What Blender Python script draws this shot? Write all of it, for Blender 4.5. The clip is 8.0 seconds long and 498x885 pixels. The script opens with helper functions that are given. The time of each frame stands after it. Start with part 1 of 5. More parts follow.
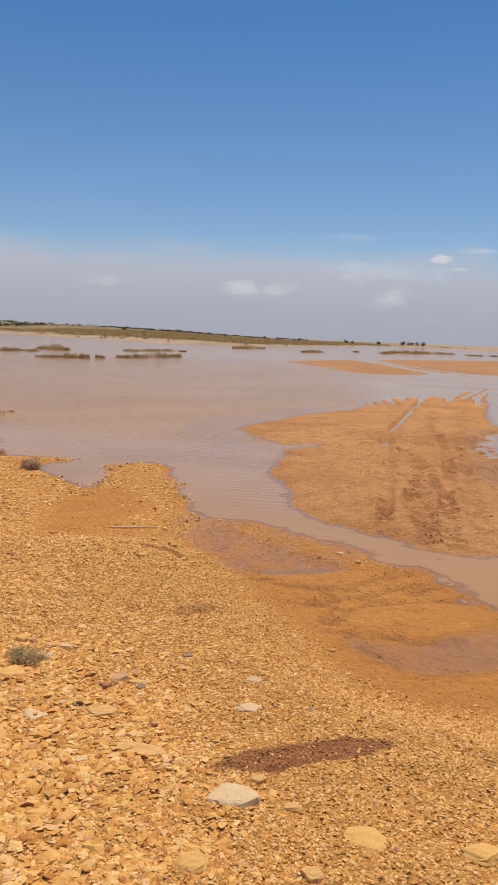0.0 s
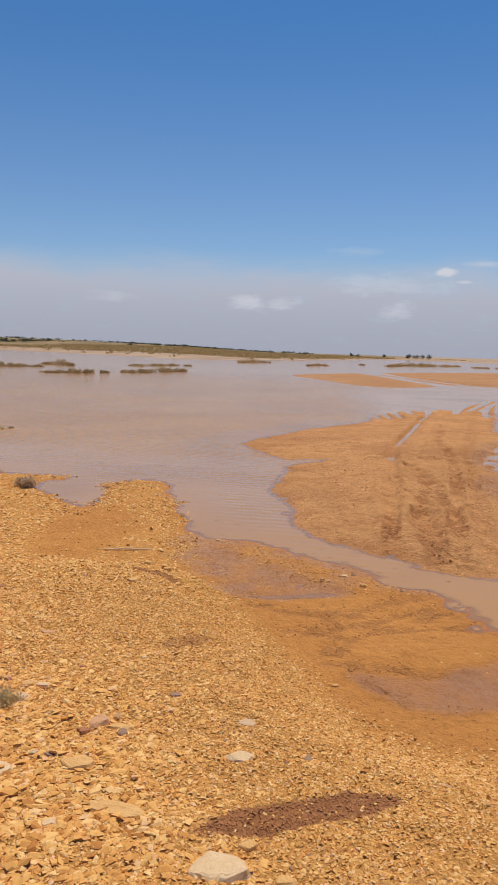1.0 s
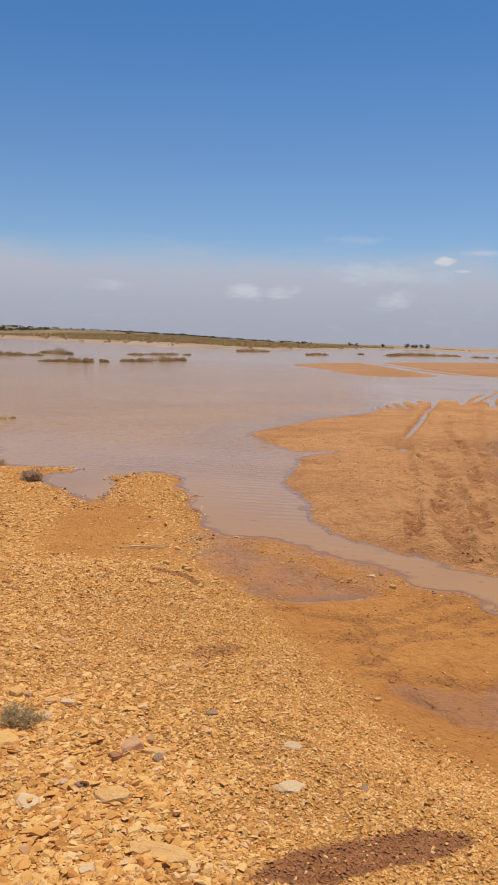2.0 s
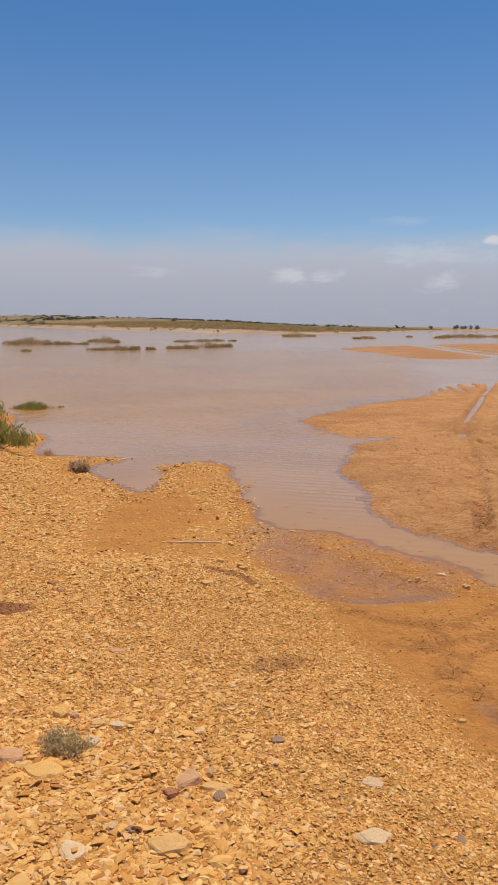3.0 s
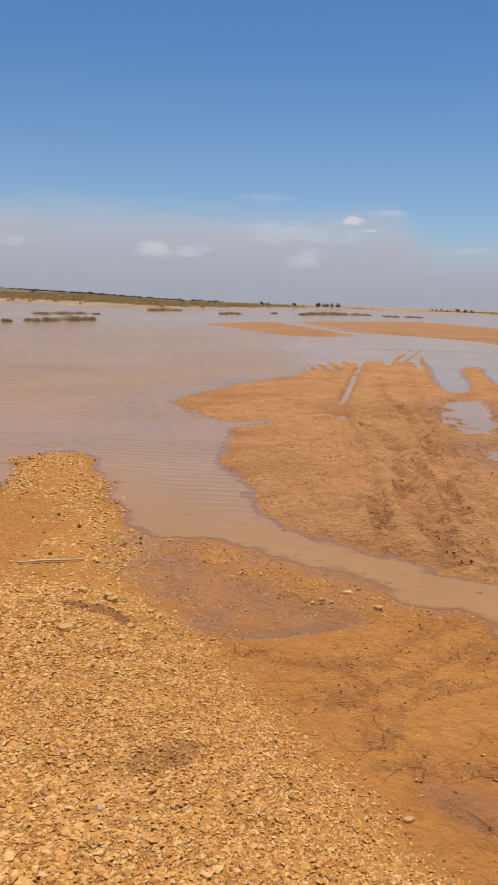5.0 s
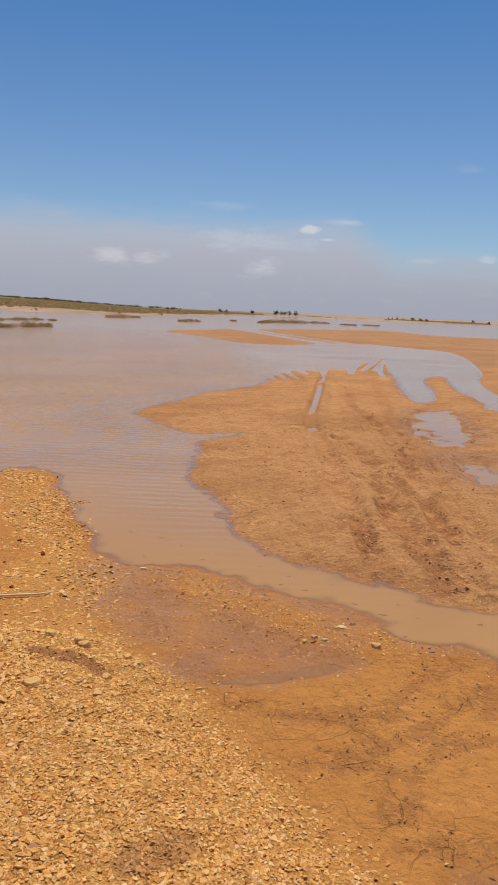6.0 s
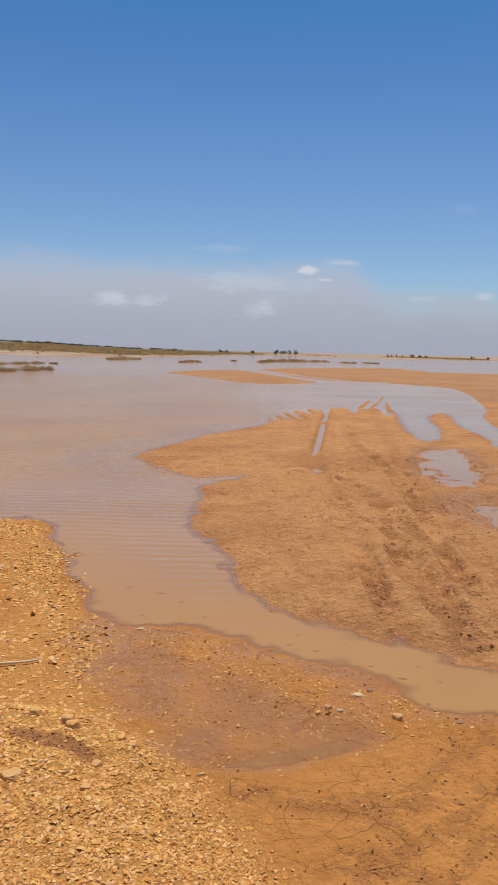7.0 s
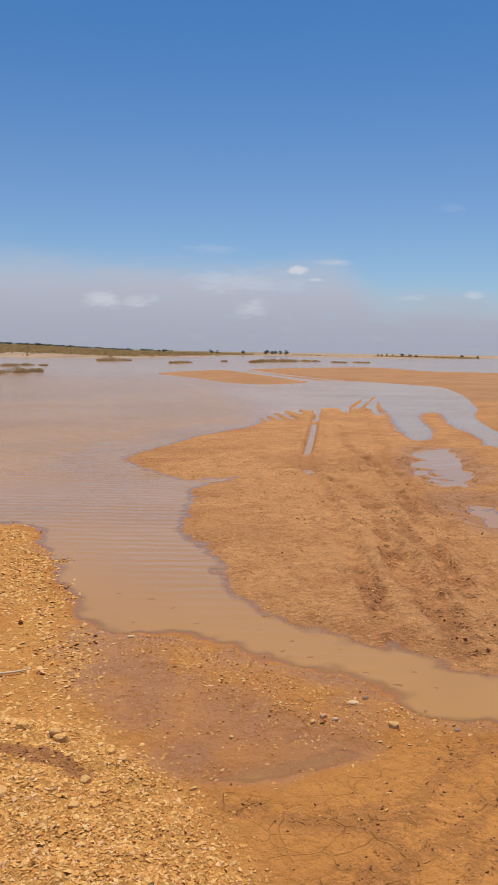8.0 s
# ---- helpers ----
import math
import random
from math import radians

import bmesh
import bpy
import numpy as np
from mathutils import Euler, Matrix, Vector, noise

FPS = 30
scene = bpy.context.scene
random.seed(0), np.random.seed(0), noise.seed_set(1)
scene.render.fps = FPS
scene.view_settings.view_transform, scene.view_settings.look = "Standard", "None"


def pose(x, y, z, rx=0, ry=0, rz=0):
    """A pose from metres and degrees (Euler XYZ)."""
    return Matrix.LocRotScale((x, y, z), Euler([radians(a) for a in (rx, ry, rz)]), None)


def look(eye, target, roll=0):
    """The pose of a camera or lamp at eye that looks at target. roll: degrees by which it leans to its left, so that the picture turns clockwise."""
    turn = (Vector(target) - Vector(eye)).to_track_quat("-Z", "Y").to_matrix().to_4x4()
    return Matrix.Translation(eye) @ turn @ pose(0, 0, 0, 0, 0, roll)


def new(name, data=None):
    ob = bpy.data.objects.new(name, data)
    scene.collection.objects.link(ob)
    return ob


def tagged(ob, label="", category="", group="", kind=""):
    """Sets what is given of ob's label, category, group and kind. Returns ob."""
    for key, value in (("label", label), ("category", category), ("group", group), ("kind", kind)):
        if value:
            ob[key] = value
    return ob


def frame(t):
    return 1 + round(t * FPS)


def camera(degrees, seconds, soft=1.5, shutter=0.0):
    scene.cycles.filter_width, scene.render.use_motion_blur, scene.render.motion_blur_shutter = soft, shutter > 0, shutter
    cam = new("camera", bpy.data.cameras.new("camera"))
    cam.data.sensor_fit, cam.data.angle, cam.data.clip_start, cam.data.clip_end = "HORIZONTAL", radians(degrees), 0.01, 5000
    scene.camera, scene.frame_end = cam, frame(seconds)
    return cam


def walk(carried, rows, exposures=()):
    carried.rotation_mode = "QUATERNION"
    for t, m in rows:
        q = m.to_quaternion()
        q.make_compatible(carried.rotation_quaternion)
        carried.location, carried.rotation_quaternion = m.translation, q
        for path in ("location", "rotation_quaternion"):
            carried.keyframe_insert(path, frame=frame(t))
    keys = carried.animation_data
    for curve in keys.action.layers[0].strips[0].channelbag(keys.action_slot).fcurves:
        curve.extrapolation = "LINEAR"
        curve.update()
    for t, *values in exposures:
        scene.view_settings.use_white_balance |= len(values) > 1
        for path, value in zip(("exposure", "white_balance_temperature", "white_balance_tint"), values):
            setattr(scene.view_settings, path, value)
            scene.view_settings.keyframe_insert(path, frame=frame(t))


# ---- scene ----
cam = camera(37.5, 8.0, soft=1.1)
PATH = [
    (0, look((0.000, 0.000, 1.852), (-0.248, 3.952, 1.287), 2.11)),
    (0.5, look((0.013, 0.160, 1.855), (-0.301, 4.117, 1.368), 1.75)),
    (1, look((0.050, 0.307, 1.838), (-0.236, 4.267, 1.347), 1.66)),
    (1.2, look((0.028, 0.356, 1.834), (-0.243, 4.314, 1.324), 1.89)),
    (2.3, look((-0.236, 0.677, 1.822), (-0.513, 4.626, 1.247), 1.65)),
    (2.5, look((-0.262, 0.738, 1.805), (-0.624, 4.675, 1.201), 1.44)),
    (3, look((-0.282, 0.977, 1.797), (-0.802, 4.893, 1.166), 0.56)),
    (3.5, look((-0.327, 1.199, 1.765), (-0.857, 5.104, 1.081), 0.60)),
    (4, look((-0.403, 1.465, 1.770), (-0.326, 5.403, 1.073), 1.83)),
    (4.5, look((-0.430, 1.708, 1.765), (-0.168, 5.630, 1.023), 1.88)),
    (4.7, look((-0.423, 1.810, 1.767), (-0.253, 5.735, 1.016), 1.55)),
    (5.8, look((-0.520, 2.289, 1.779), (-0.108, 6.203, 1.062), 2.66)),
    (6, look((-0.559, 2.361, 1.780), (-0.126, 6.275, 1.078), 2.33)),
    (6.5, look((-0.596, 2.506, 1.775), (-0.191, 6.442, 1.194), 1.56)),
    (7, look((-0.530, 2.683, 1.783), (-0.112, 6.630, 1.291), 1.28)),
    (7.5, look((-0.501, 2.766, 1.775), (-0.095, 6.715, 1.285), 0.96)),
    (8, look((-0.519, 2.767, 1.789), (-0.054, 6.709, 1.299), 0.87)),
]
walk(cam, PATH, [(0, -0.07, 6480, 10), (0.5, -0.07, 6420, 10), (1, -0.09, 6280, 10), (2.5, -0.09, 6380, 10), (3.5, -0.10, 6430, 10), (4.5, -0.12, 6430, 10),
           (6, -0.13, 6400, 10), (6.5, -0.15, 6440, 10), (7, -0.09, 6260, 10), (8, -0.08, 6260, 10)])

# ---------------------------------------------------------------- sky and sun
world = bpy.data.worlds.new("world")
scene.world = world
world.use_nodes = True


def apply(n, props):
    """Sets the properties of a node that this script uses."""
    p = dict(props)
    if "operation" in p: n.operation = p.pop("operation")
    if "use_clamp" in p: n.use_clamp = p.pop("use_clamp")
    if "interpolation_type" in p: n.interpolation_type = p.pop("interpolation_type")
    if "data_type" in p: n.data_type = p.pop("data_type")
    if "blend_type" in p: n.blend_type = p.pop("blend_type")
    if "attribute_name" in p: n.attribute_name = p.pop("attribute_name")
    if "feature" in p: n.feature = p.pop("feature")
    if "wave_type" in p: n.wave_type, n.bands_direction = p.pop("wave_type"), p.pop("bands_direction")
    if "sky_type" in p:
        n.sky_type, n.sun_disc, n.sun_elevation, n.sun_rotation = p.pop("sky_type"), p.pop("sun_disc"), p.pop("sun_elevation"), p.pop("sun_rotation")
        n.altitude, n.air_density, n.dust_density, n.ozone_density = p.pop("altitude"), p.pop("air_density"), p.pop("dust_density"), p.pop("ozone_density")
    assert not p, p


class Nodes:
    """Short hand for building a node tree."""

    def __init__(self, tree):
        self.tree = tree

    def add(self, kind, ins=None, **props):
        n = self.tree.nodes.new("ShaderNode" + kind)
        apply(n, props)
        for k, v in (ins or {}).items():
            self.put(n.inputs[k], v)
        return n

    def put(self, socket, v):
        if isinstance(v, bpy.types.NodeSocket):
            self.tree.links.new(v, socket)
        elif isinstance(v, bpy.types.Node):
            self.tree.links.new(v.outputs[0], socket)
        elif isinstance(v, (tuple, list)) and len(v) == 3 and socket.type == "RGBA":
            socket.default_value = (*v, 1)
        else:
            socket.default_value = v

    def math(self, op, a, b=0.0, c=0.0, clamp=False):
        n = self.add("Math", operation=op, use_clamp=clamp)
        for i, v in enumerate((a, b, c)):
            self.put(n.inputs[i], v)
        return n.outputs[0]

    def band(self, v, lo, hi, a=0.0, b=1.0):
        return self.add("MapRange", {0: v, 1: lo, 2: hi, 3: a, 4: b}, interpolation_type="SMOOTHSTEP").outputs[0]

    def mix(self, f, a, b, blend="MIX"):
        n = self.add("Mix", data_type="RGBA", blend_type=blend)
        self.put(n.inputs[0], f), self.put(n.inputs[6], a), self.put(n.inputs[7], b)
        return n.outputs[2]

    def noise(self, vec, scale, detail=4.0, rough=0.55, warp=0.0):
        return self.add("TexNoise", {"Vector": vec, "Scale": scale, "Detail": detail, "Roughness": rough, "Distortion": warp}).outputs[0]

    def attr(self, name):
        return self.add("Attribute", attribute_name=name).outputs[2]


SUN_AZ, SUN_EL = radians(15), radians(71)
w = Nodes(world.node_tree)
sky = w.add("TexSky", sky_type="NISHITA", sun_disc=False, sun_elevation=SUN_EL, sun_rotation=SUN_AZ,
            altitude=0, air_density=1.0, dust_density=0.3, ozone_density=2.5)
way = w.add("TexCoord").outputs["Generated"]
sep = w.add("SeparateXYZ", {0: way})
elev = w.math("MULTIPLY", w.math("ARCSINE", sep.outputs[2]), 57.3)
azim = w.math("MULTIPLY", w.math("ARCTAN2", sep.outputs[0], sep.outputs[1]), 57.3)
flat_way = w.add("CombineXYZ", {0: azim, 1: w.math("MULTIPLY", elev, 3.2), 2: 0.0}).outputs[0]
soft = w.noise(flat_way, 0.11, 5.0, 0.55, 0.3)
fine = w.noise(flat_way, 0.42, 6.0, 0.6, 0.4)
# the long cloud bank: its top falls towards the right
top = w.math("ADD", w.band(azim, 12.5, 17.5, 6.2, 4.0), w.math("MULTIPLY", w.math("SUBTRACT", soft, 0.5), 3.2))
bank = w.math("MULTIPLY", w.band(w.math("SUBTRACT", top, elev), -1.6, 2.0), w.band(elev, -3.0, 0.2, 0.8, 1.0))
bank = w.math("MULTIPLY", bank, w.band(fine, 0.18, 0.5, 0.7, 0.97))


def puff(az, el, wide, high, gain):
    """A small cloud at an azimuth and height in degrees."""
    u = w.math("DIVIDE", w.math("SUBTRACT", azim, az), wide)
    v = w.math("DIVIDE", w.math("SUBTRACT", elev, el), high)
    r = w.math("SQRT", w.math("ADD", w.math("MULTIPLY", u, u), w.math("MULTIPLY", v, v)))
    r = w.math("ADD", r, w.math("MULTIPLY", w.math("SUBTRACT", fine, 0.5), 2.6))
    return w.band(r, 1.1, 0.0, 0.0, 1.25 * gain)


puffs = None
for p in ((-4.6, 3.75, 1.7, 0.8, 0.55), (-2.0, 3.75, 1.4, 0.6, 0.45), (7.0, 3.4, 2.0, 0.65, 0.5), (10.4, 6.2, 0.9, 0.4, 0.9),
          (11.6, 5.5, 0.7, 0.16, 0.6), (13.1, 6.8, 1.6, 0.3, 0.35), (3.6, 7.7, 2.6, 0.35, 0.14), (6.2, 5.3, 5.5, 1.0, 0.3), (18.8, 4.2, 1.2, 0.3, 0.4),
          (23.4, 4.3, 0.9, 0.35, 0.45), (-15.0, 3.8, 2.0, 0.5, 0.25), (21.5, 10.5, 1.2, 0.4, 0.08)):
    m = puff(*p)
    puffs = m if puffs is None else w.math("MAXIMUM", puffs, m)
SKY_GAIN = 0.093
blue = w.mix(1.0, sky.outputs[0], w.mix(w.band(elev, 5.0, 30.0), (0.77, 0.88, 1.02), (0.34, 0.71, 1.0)), "MULTIPLY")
grey = w.mix(w.band(elev, 0.0, 7.5), (4.3, 4.42, 5.25), (5.65, 5.65, 6.35))
vault = w.mix(bank, blue, grey)
vault = w.mix(puffs, vault, (7.0, 7.1, 7.6))
background = world.node_tree.nodes["Background"]
w.put(background.inputs[0], vault)
background.inputs[1].default_value = SKY_GAIN

sun = new("sun", bpy.data.lights.new("sun", "SUN"))
sun.data.energy, sun.data.angle, sun.data.color = 4.2, radians(0.5), (1.0, 0.90, 0.76)
sun_way = Vector((math.sin(SUN_AZ) * math.cos(SUN_EL), math.cos(SUN_AZ) * math.cos(SUN_EL), math.sin(SUN_EL)))
sun.matrix_world = look(tuple(sun_way * 50), (0, 0, 0))


# ---------------------------------------------------------------- materials
def material(name):
    m = bpy.data.materials.new(name)
    m.use_nodes = True
    return m, Nodes(m.node_tree), m.node_tree.nodes["Principled BSDF"], m.node_tree.nodes["Material Output"]


def place(n):
    return n.add("TexCoord").outputs["Object"]


def bump(n, height, strength, dist):
    return n.add("Bump", {"Height": height, "Strength": strength, "Distance": dist}).outputs[0]


def ground_material():
    m, n, bsdf, _ = material("earth")
    at = place(n)
    gravel, wet, red, crack, scrub, spit = (n.attr(a) for a in ("gravel", "wet", "red", "crack", "scrub", "spit"))
    big, mid, tiny = n.noise(at, 0.55, 5), n.noise(at, 4.5, 6, 0.62), n.noise(at, 60, 5, 0.7)
    mud = n.mix(n.band(big, 0.3, 0.7), (0.54, 0.227, 0.057), (0.64, 0.282, 0.072))
    mud = n.mix(n.band(mid, 0.42, 0.75, 0.0, 0.55), mud, (0.50, 0.208, 0.055))
    sand = n.mix(n.band(big, 0.3, 0.7), (0.60, 0.29, 0.108), (0.71, 0.355, 0.135))
    sand = n.mix(n.band(mid, 0.45, 0.72, 0.0, 0.6), sand, (0.47, 0.20, 0.072))
    sand = n.mix(n.band(n.noise(at, 0.4, 5, 0.6), 0.48, 0.62, 0.0, 0.45), sand, (0.44, 0.185, 0.07))
    track = n.attr("track")
    # torn, damp mud in clumps where wheels have gone
    clump = n.band(n.math("ADD", n.noise(at, 15, 4, 0.65, 0.5), n.math("MULTIPLY", track, 0.25)), 0.58, 0.66)
    churn = n.math("MULTIPLY", clump, track)
    sand = n.mix(n.band(track, 0.05, 0.6, 0.0, 0.5), sand, (0.43, 0.182, 0.068))
    sand = n.mix(n.math("MULTIPLY", churn, 0.62), sand, (0.33, 0.142, 0.056))
    mud = n.mix(n.math("MULTIPLY", churn, 0.65), mud, (0.34, 0.14, 0.046))
    dots = n.math("MULTIPLY", n.band(n.noise(at, 30, 3, 0.6, 0.4), 0.61, 0.65), n.band(n.noise(at, 1.1, 4, 0.6), 0.42, 0.62, 0.1, 0.8))
    sand = n.mix(n.math("MULTIPLY", dots, 0.6), sand, (0.26, 0.105, 0.042))
    # bands of redder damp earth and paler dried crust
    sand = n.mix(n.band(n.noise(n.add("Mapping", {0: at, 3: (0.7, 1.6, 1.0)}).outputs[0], 0.9, 5, 0.65, 0.8), 0.5, 0.68, 0.0, 0.55), sand, (0.46, 0.185, 0.068))
    crust = n.noise(n.add("Mapping", {0: at, 3: (1.0, 0.6, 1.0)}).outputs[0], 20, 5, 0.7, 0.5)
    sand = n.mix(n.band(crust, 0.57, 0.66, 0.0, 0.5), sand, (0.36, 0.15, 0.055))
    sand = n.mix(n.band(crust, 0.42, 0.34, 0.0, 0.6), sand, (0.82, 0.44, 0.18))
    base = n.mix(spit, mud, sand)
    grit = n.mix(n.band(mid, 0.3, 0.7), (0.66, 0.32, 0.088), (0.76, 0.40, 0.12))
    grit = n.mix(n.band(tiny, 0.35, 0.7), grit, (0.50, 0.22, 0.052))
    base = n.mix(gravel, base, grit)
    base = n.mix(n.math("MULTIPLY", n.attr("bar"), 0.6), base, n.mix(n.band(n.noise(at, 0.3, 5, 0.65), 0.4, 0.6), (0.45, 0.23, 0.105), (0.52, 0.30, 0.15)))
    far_soil = n.mix(n.band(n.noise(at, 0.05, 6, 0.65), 0.42, 0.6), (0.22, 0.155, 0.07), (0.32, 0.22, 0.11))
    base = n.mix(n.attr("pale"), base, n.mix(n.band(n.noise(at, 0.08, 5), 0.4, 0.6), (0.49, 0.345, 0.225), (0.37, 0.25, 0.16)))
    base = n.mix(scrub, base, far_soil)
    base = n.mix(n.math("MULTIPLY", red, n.band(tiny, 0.1, 0.6, 0.75, 1.0)), base, (0.35, 0.145, 0.056))
    # drying cracks
    warp = n.add("Vector" + "Math", {0: at, 1: n.add("Vector" + "Math", {0: n.add("TexNoise", {"Vector": at, "Scale": 4.0, "Detail": 2.0}).outputs[1], 1: (0.14, 0.14, 0.14)}, operation="MULTIPLY").outputs[0]}, operation="ADD").outputs[0]
    lines = None
    for scale, lo, lack in ((5.0, 0.017, 0.50), (10.0, 0.022, 0.55)):
        cell = n.add("TexVoronoi", {"Vector": warp, "Scale": scale}, feature="DISTANCE_TO_EDGE").outputs[0]
        gate = n.math("MULTIPLY", n.band(n.noise(at, 0.6 * scale, 3), lack, lack + 0.05), n.band(n.noise(at, 1.3, 2), 0.42, 0.52))
        line = n.math("MULTIPLY", n.band(cell, lo, lo * 0.35), gate)
        lines = line if lines is None else n.math("MAXIMUM", lines, line)
    lines = n.math("MULTIPLY", lines, crack)
    base = n.mix(n.math("MULTIPLY", lines, 0.52), base, (0.25, 0.10, 0.032))
    base = n.mix(n.math("MULTIPLY", n.band(tiny, 0.35, 0.75), 0.35), base, n.mix(1.0, base, (0.6, 0.55, 0.5), "MULTIPLY"))
    base = n.mix(wet, base, n.mix(1.0, base, (0.71, 0.66, 0.655), "MULTIPLY"))
    n.put(bsdf.inputs["Roughness"], n.math("ADD", n.band(wet, 0.2, 1.0, 0.93, 0.3), n.band(mid, 0.3, 0.7, -0.06, 0.1)))
    n.put(bsdf.inputs["Specular IOR Level"], n.band(wet, 0.2, 1.0, 0.12, 0.4))
    clods = n.add("TexVoronoi", {"Vector": warp, "Scale": 24.0}, feature="SMOOTH_F1").outputs[0]
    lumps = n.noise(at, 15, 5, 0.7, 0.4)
    # shade between the lumps is put into the colour: their low spots darken
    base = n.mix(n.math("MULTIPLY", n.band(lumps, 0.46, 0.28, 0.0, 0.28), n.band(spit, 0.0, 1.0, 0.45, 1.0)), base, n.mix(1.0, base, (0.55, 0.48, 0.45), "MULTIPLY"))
    # more hollow shade painted over the spit
    hollow_shade = n.math("MULTIPLY", spit, n.band(n.noise(at, 11, 6, 0.72, 0.6), 0.52, 0.33, 0.0, 0.32))
    base = n.mix(hollow_shade, base, n.mix(1.0, base, (0.6, 0.53, 0.48), "MULTIPLY"))
    # pale tread bars, together with highlights painted on the rut berms
    base = n.mix(n.math("MULTIPLY", n.attr("tread"), n.band(mid, 0.35, 0.6, 0.1, 0.45)), base, (0.80, 0.44, 0.18))
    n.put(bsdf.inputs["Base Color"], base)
    relief = n.math("ADD", n.math("MULTIPLY", mid, 1.2), n.math("MULTIPLY", tiny, 0.35))
    relief = n.math("ADD", relief, n.math("MULTIPLY", lumps, 1.3))
    relief = n.math("ADD", relief, n.math("MULTIPLY", clods, 0.5))
    relief = n.math("SUBTRACT", relief, n.math("MULTIPLY", n.math("ADD", lines, n.math("MULTIPLY", dots, spit)), 0.5))
    n.put(bsdf.inputs["Normal"], bump(n, relief, n.math("MULTIPLY", n.band(wet, 0.0, 1.0, 1.0, 0.8), n.math("MAXIMUM", n.band(spit, 0.0, 1.0, 0.86, 1.0), gravel)), 0.034))
    return m


def stone_material():
    m, n, bsdf, _ = material("limestone")
    at = place(n)
    tint, red, wet = n.attr("tint"), n.attr("red"), n.attr("wet")
    ramp = n.add("ValToRGB", {0: tint})
    ramp.color_ramp.interpolation = "LINEAR"
    stops = ((0.0, (0.46, 0.18, 0.042)), (0.12, (0.62, 0.275, 0.066)), (0.4, (0.71, 0.355, 0.096)), (0.65, (0.78, 0.44, 0.14)),
             (0.84, (0.84, 0.54, 0.215)), (0.93, (0.76, 0.45, 0.23)), (0.975, (0.60, 0.31, 0.15)), (1.0, (0.28, 0.17, 0.12)))
    ramp.color_ramp.elements[0].position, ramp.color_ramp.elements[0].color = stops[0][0], (*stops[0][1], 1)
    ramp.color_ramp.elements[1].position, ramp.color_ramp.elements[1].color = stops[-1][0], (*stops[-1][1], 1)
    for pos, c in stops[1:-1]:
        e = ramp.color_ramp.elements.new(pos)
        e.color = (*c, 1)
    base = ramp.outputs[0]
    stain = n.noise(at, 26, 5, 0.65)
    base = n.mix(n.band(stain, 0.42, 0.72, 0.0, 0.55), base, (0.52, 0.24, 0.06))
    base = n.mix(red, base, (0.37, 0.155, 0.06))
    base = n.mix(wet, base, n.mix(1.0, base, (0.58, 0.52, 0.5), "MULTIPLY"))
    n.put(bsdf.inputs["Base Color"], base)
    n.put(bsdf.inputs["Roughness"], n.band(wet, 0.0, 1.0, 0.9, 0.4))
    bsdf.inputs["Specular IOR Level"].default_value = 0.2
    n.put(bsdf.inputs["Normal"], bump(n, n.noise(at, 90, 5, 0.7), 0.5, 0.006))
    return m


def rock_material(name, a, b, spots):
    """A rock face of two mingled colours with stains of a third."""
    m, n, bsdf, _ = material(name)
    at = place(n)
    base = n.mix(n.band(n.noise(at, 22, 6, 0.65), 0.32, 0.68), a, b)
    base = n.mix(n.band(n.noise(at, 75, 5, 0.7), 0.52, 0.72, 0.0, 0.75), base, spots)
    n.put(bsdf.inputs["Base Color"], base)
    bsdf.inputs["Roughness"].default_value, bsdf.inputs["Specular IOR Level"].default_value = 0.88, 0.2
    n.put(bsdf.inputs["Normal"], bump(n, n.noise(at, 90, 6, 0.7), 0.6, 0.006))
    return m


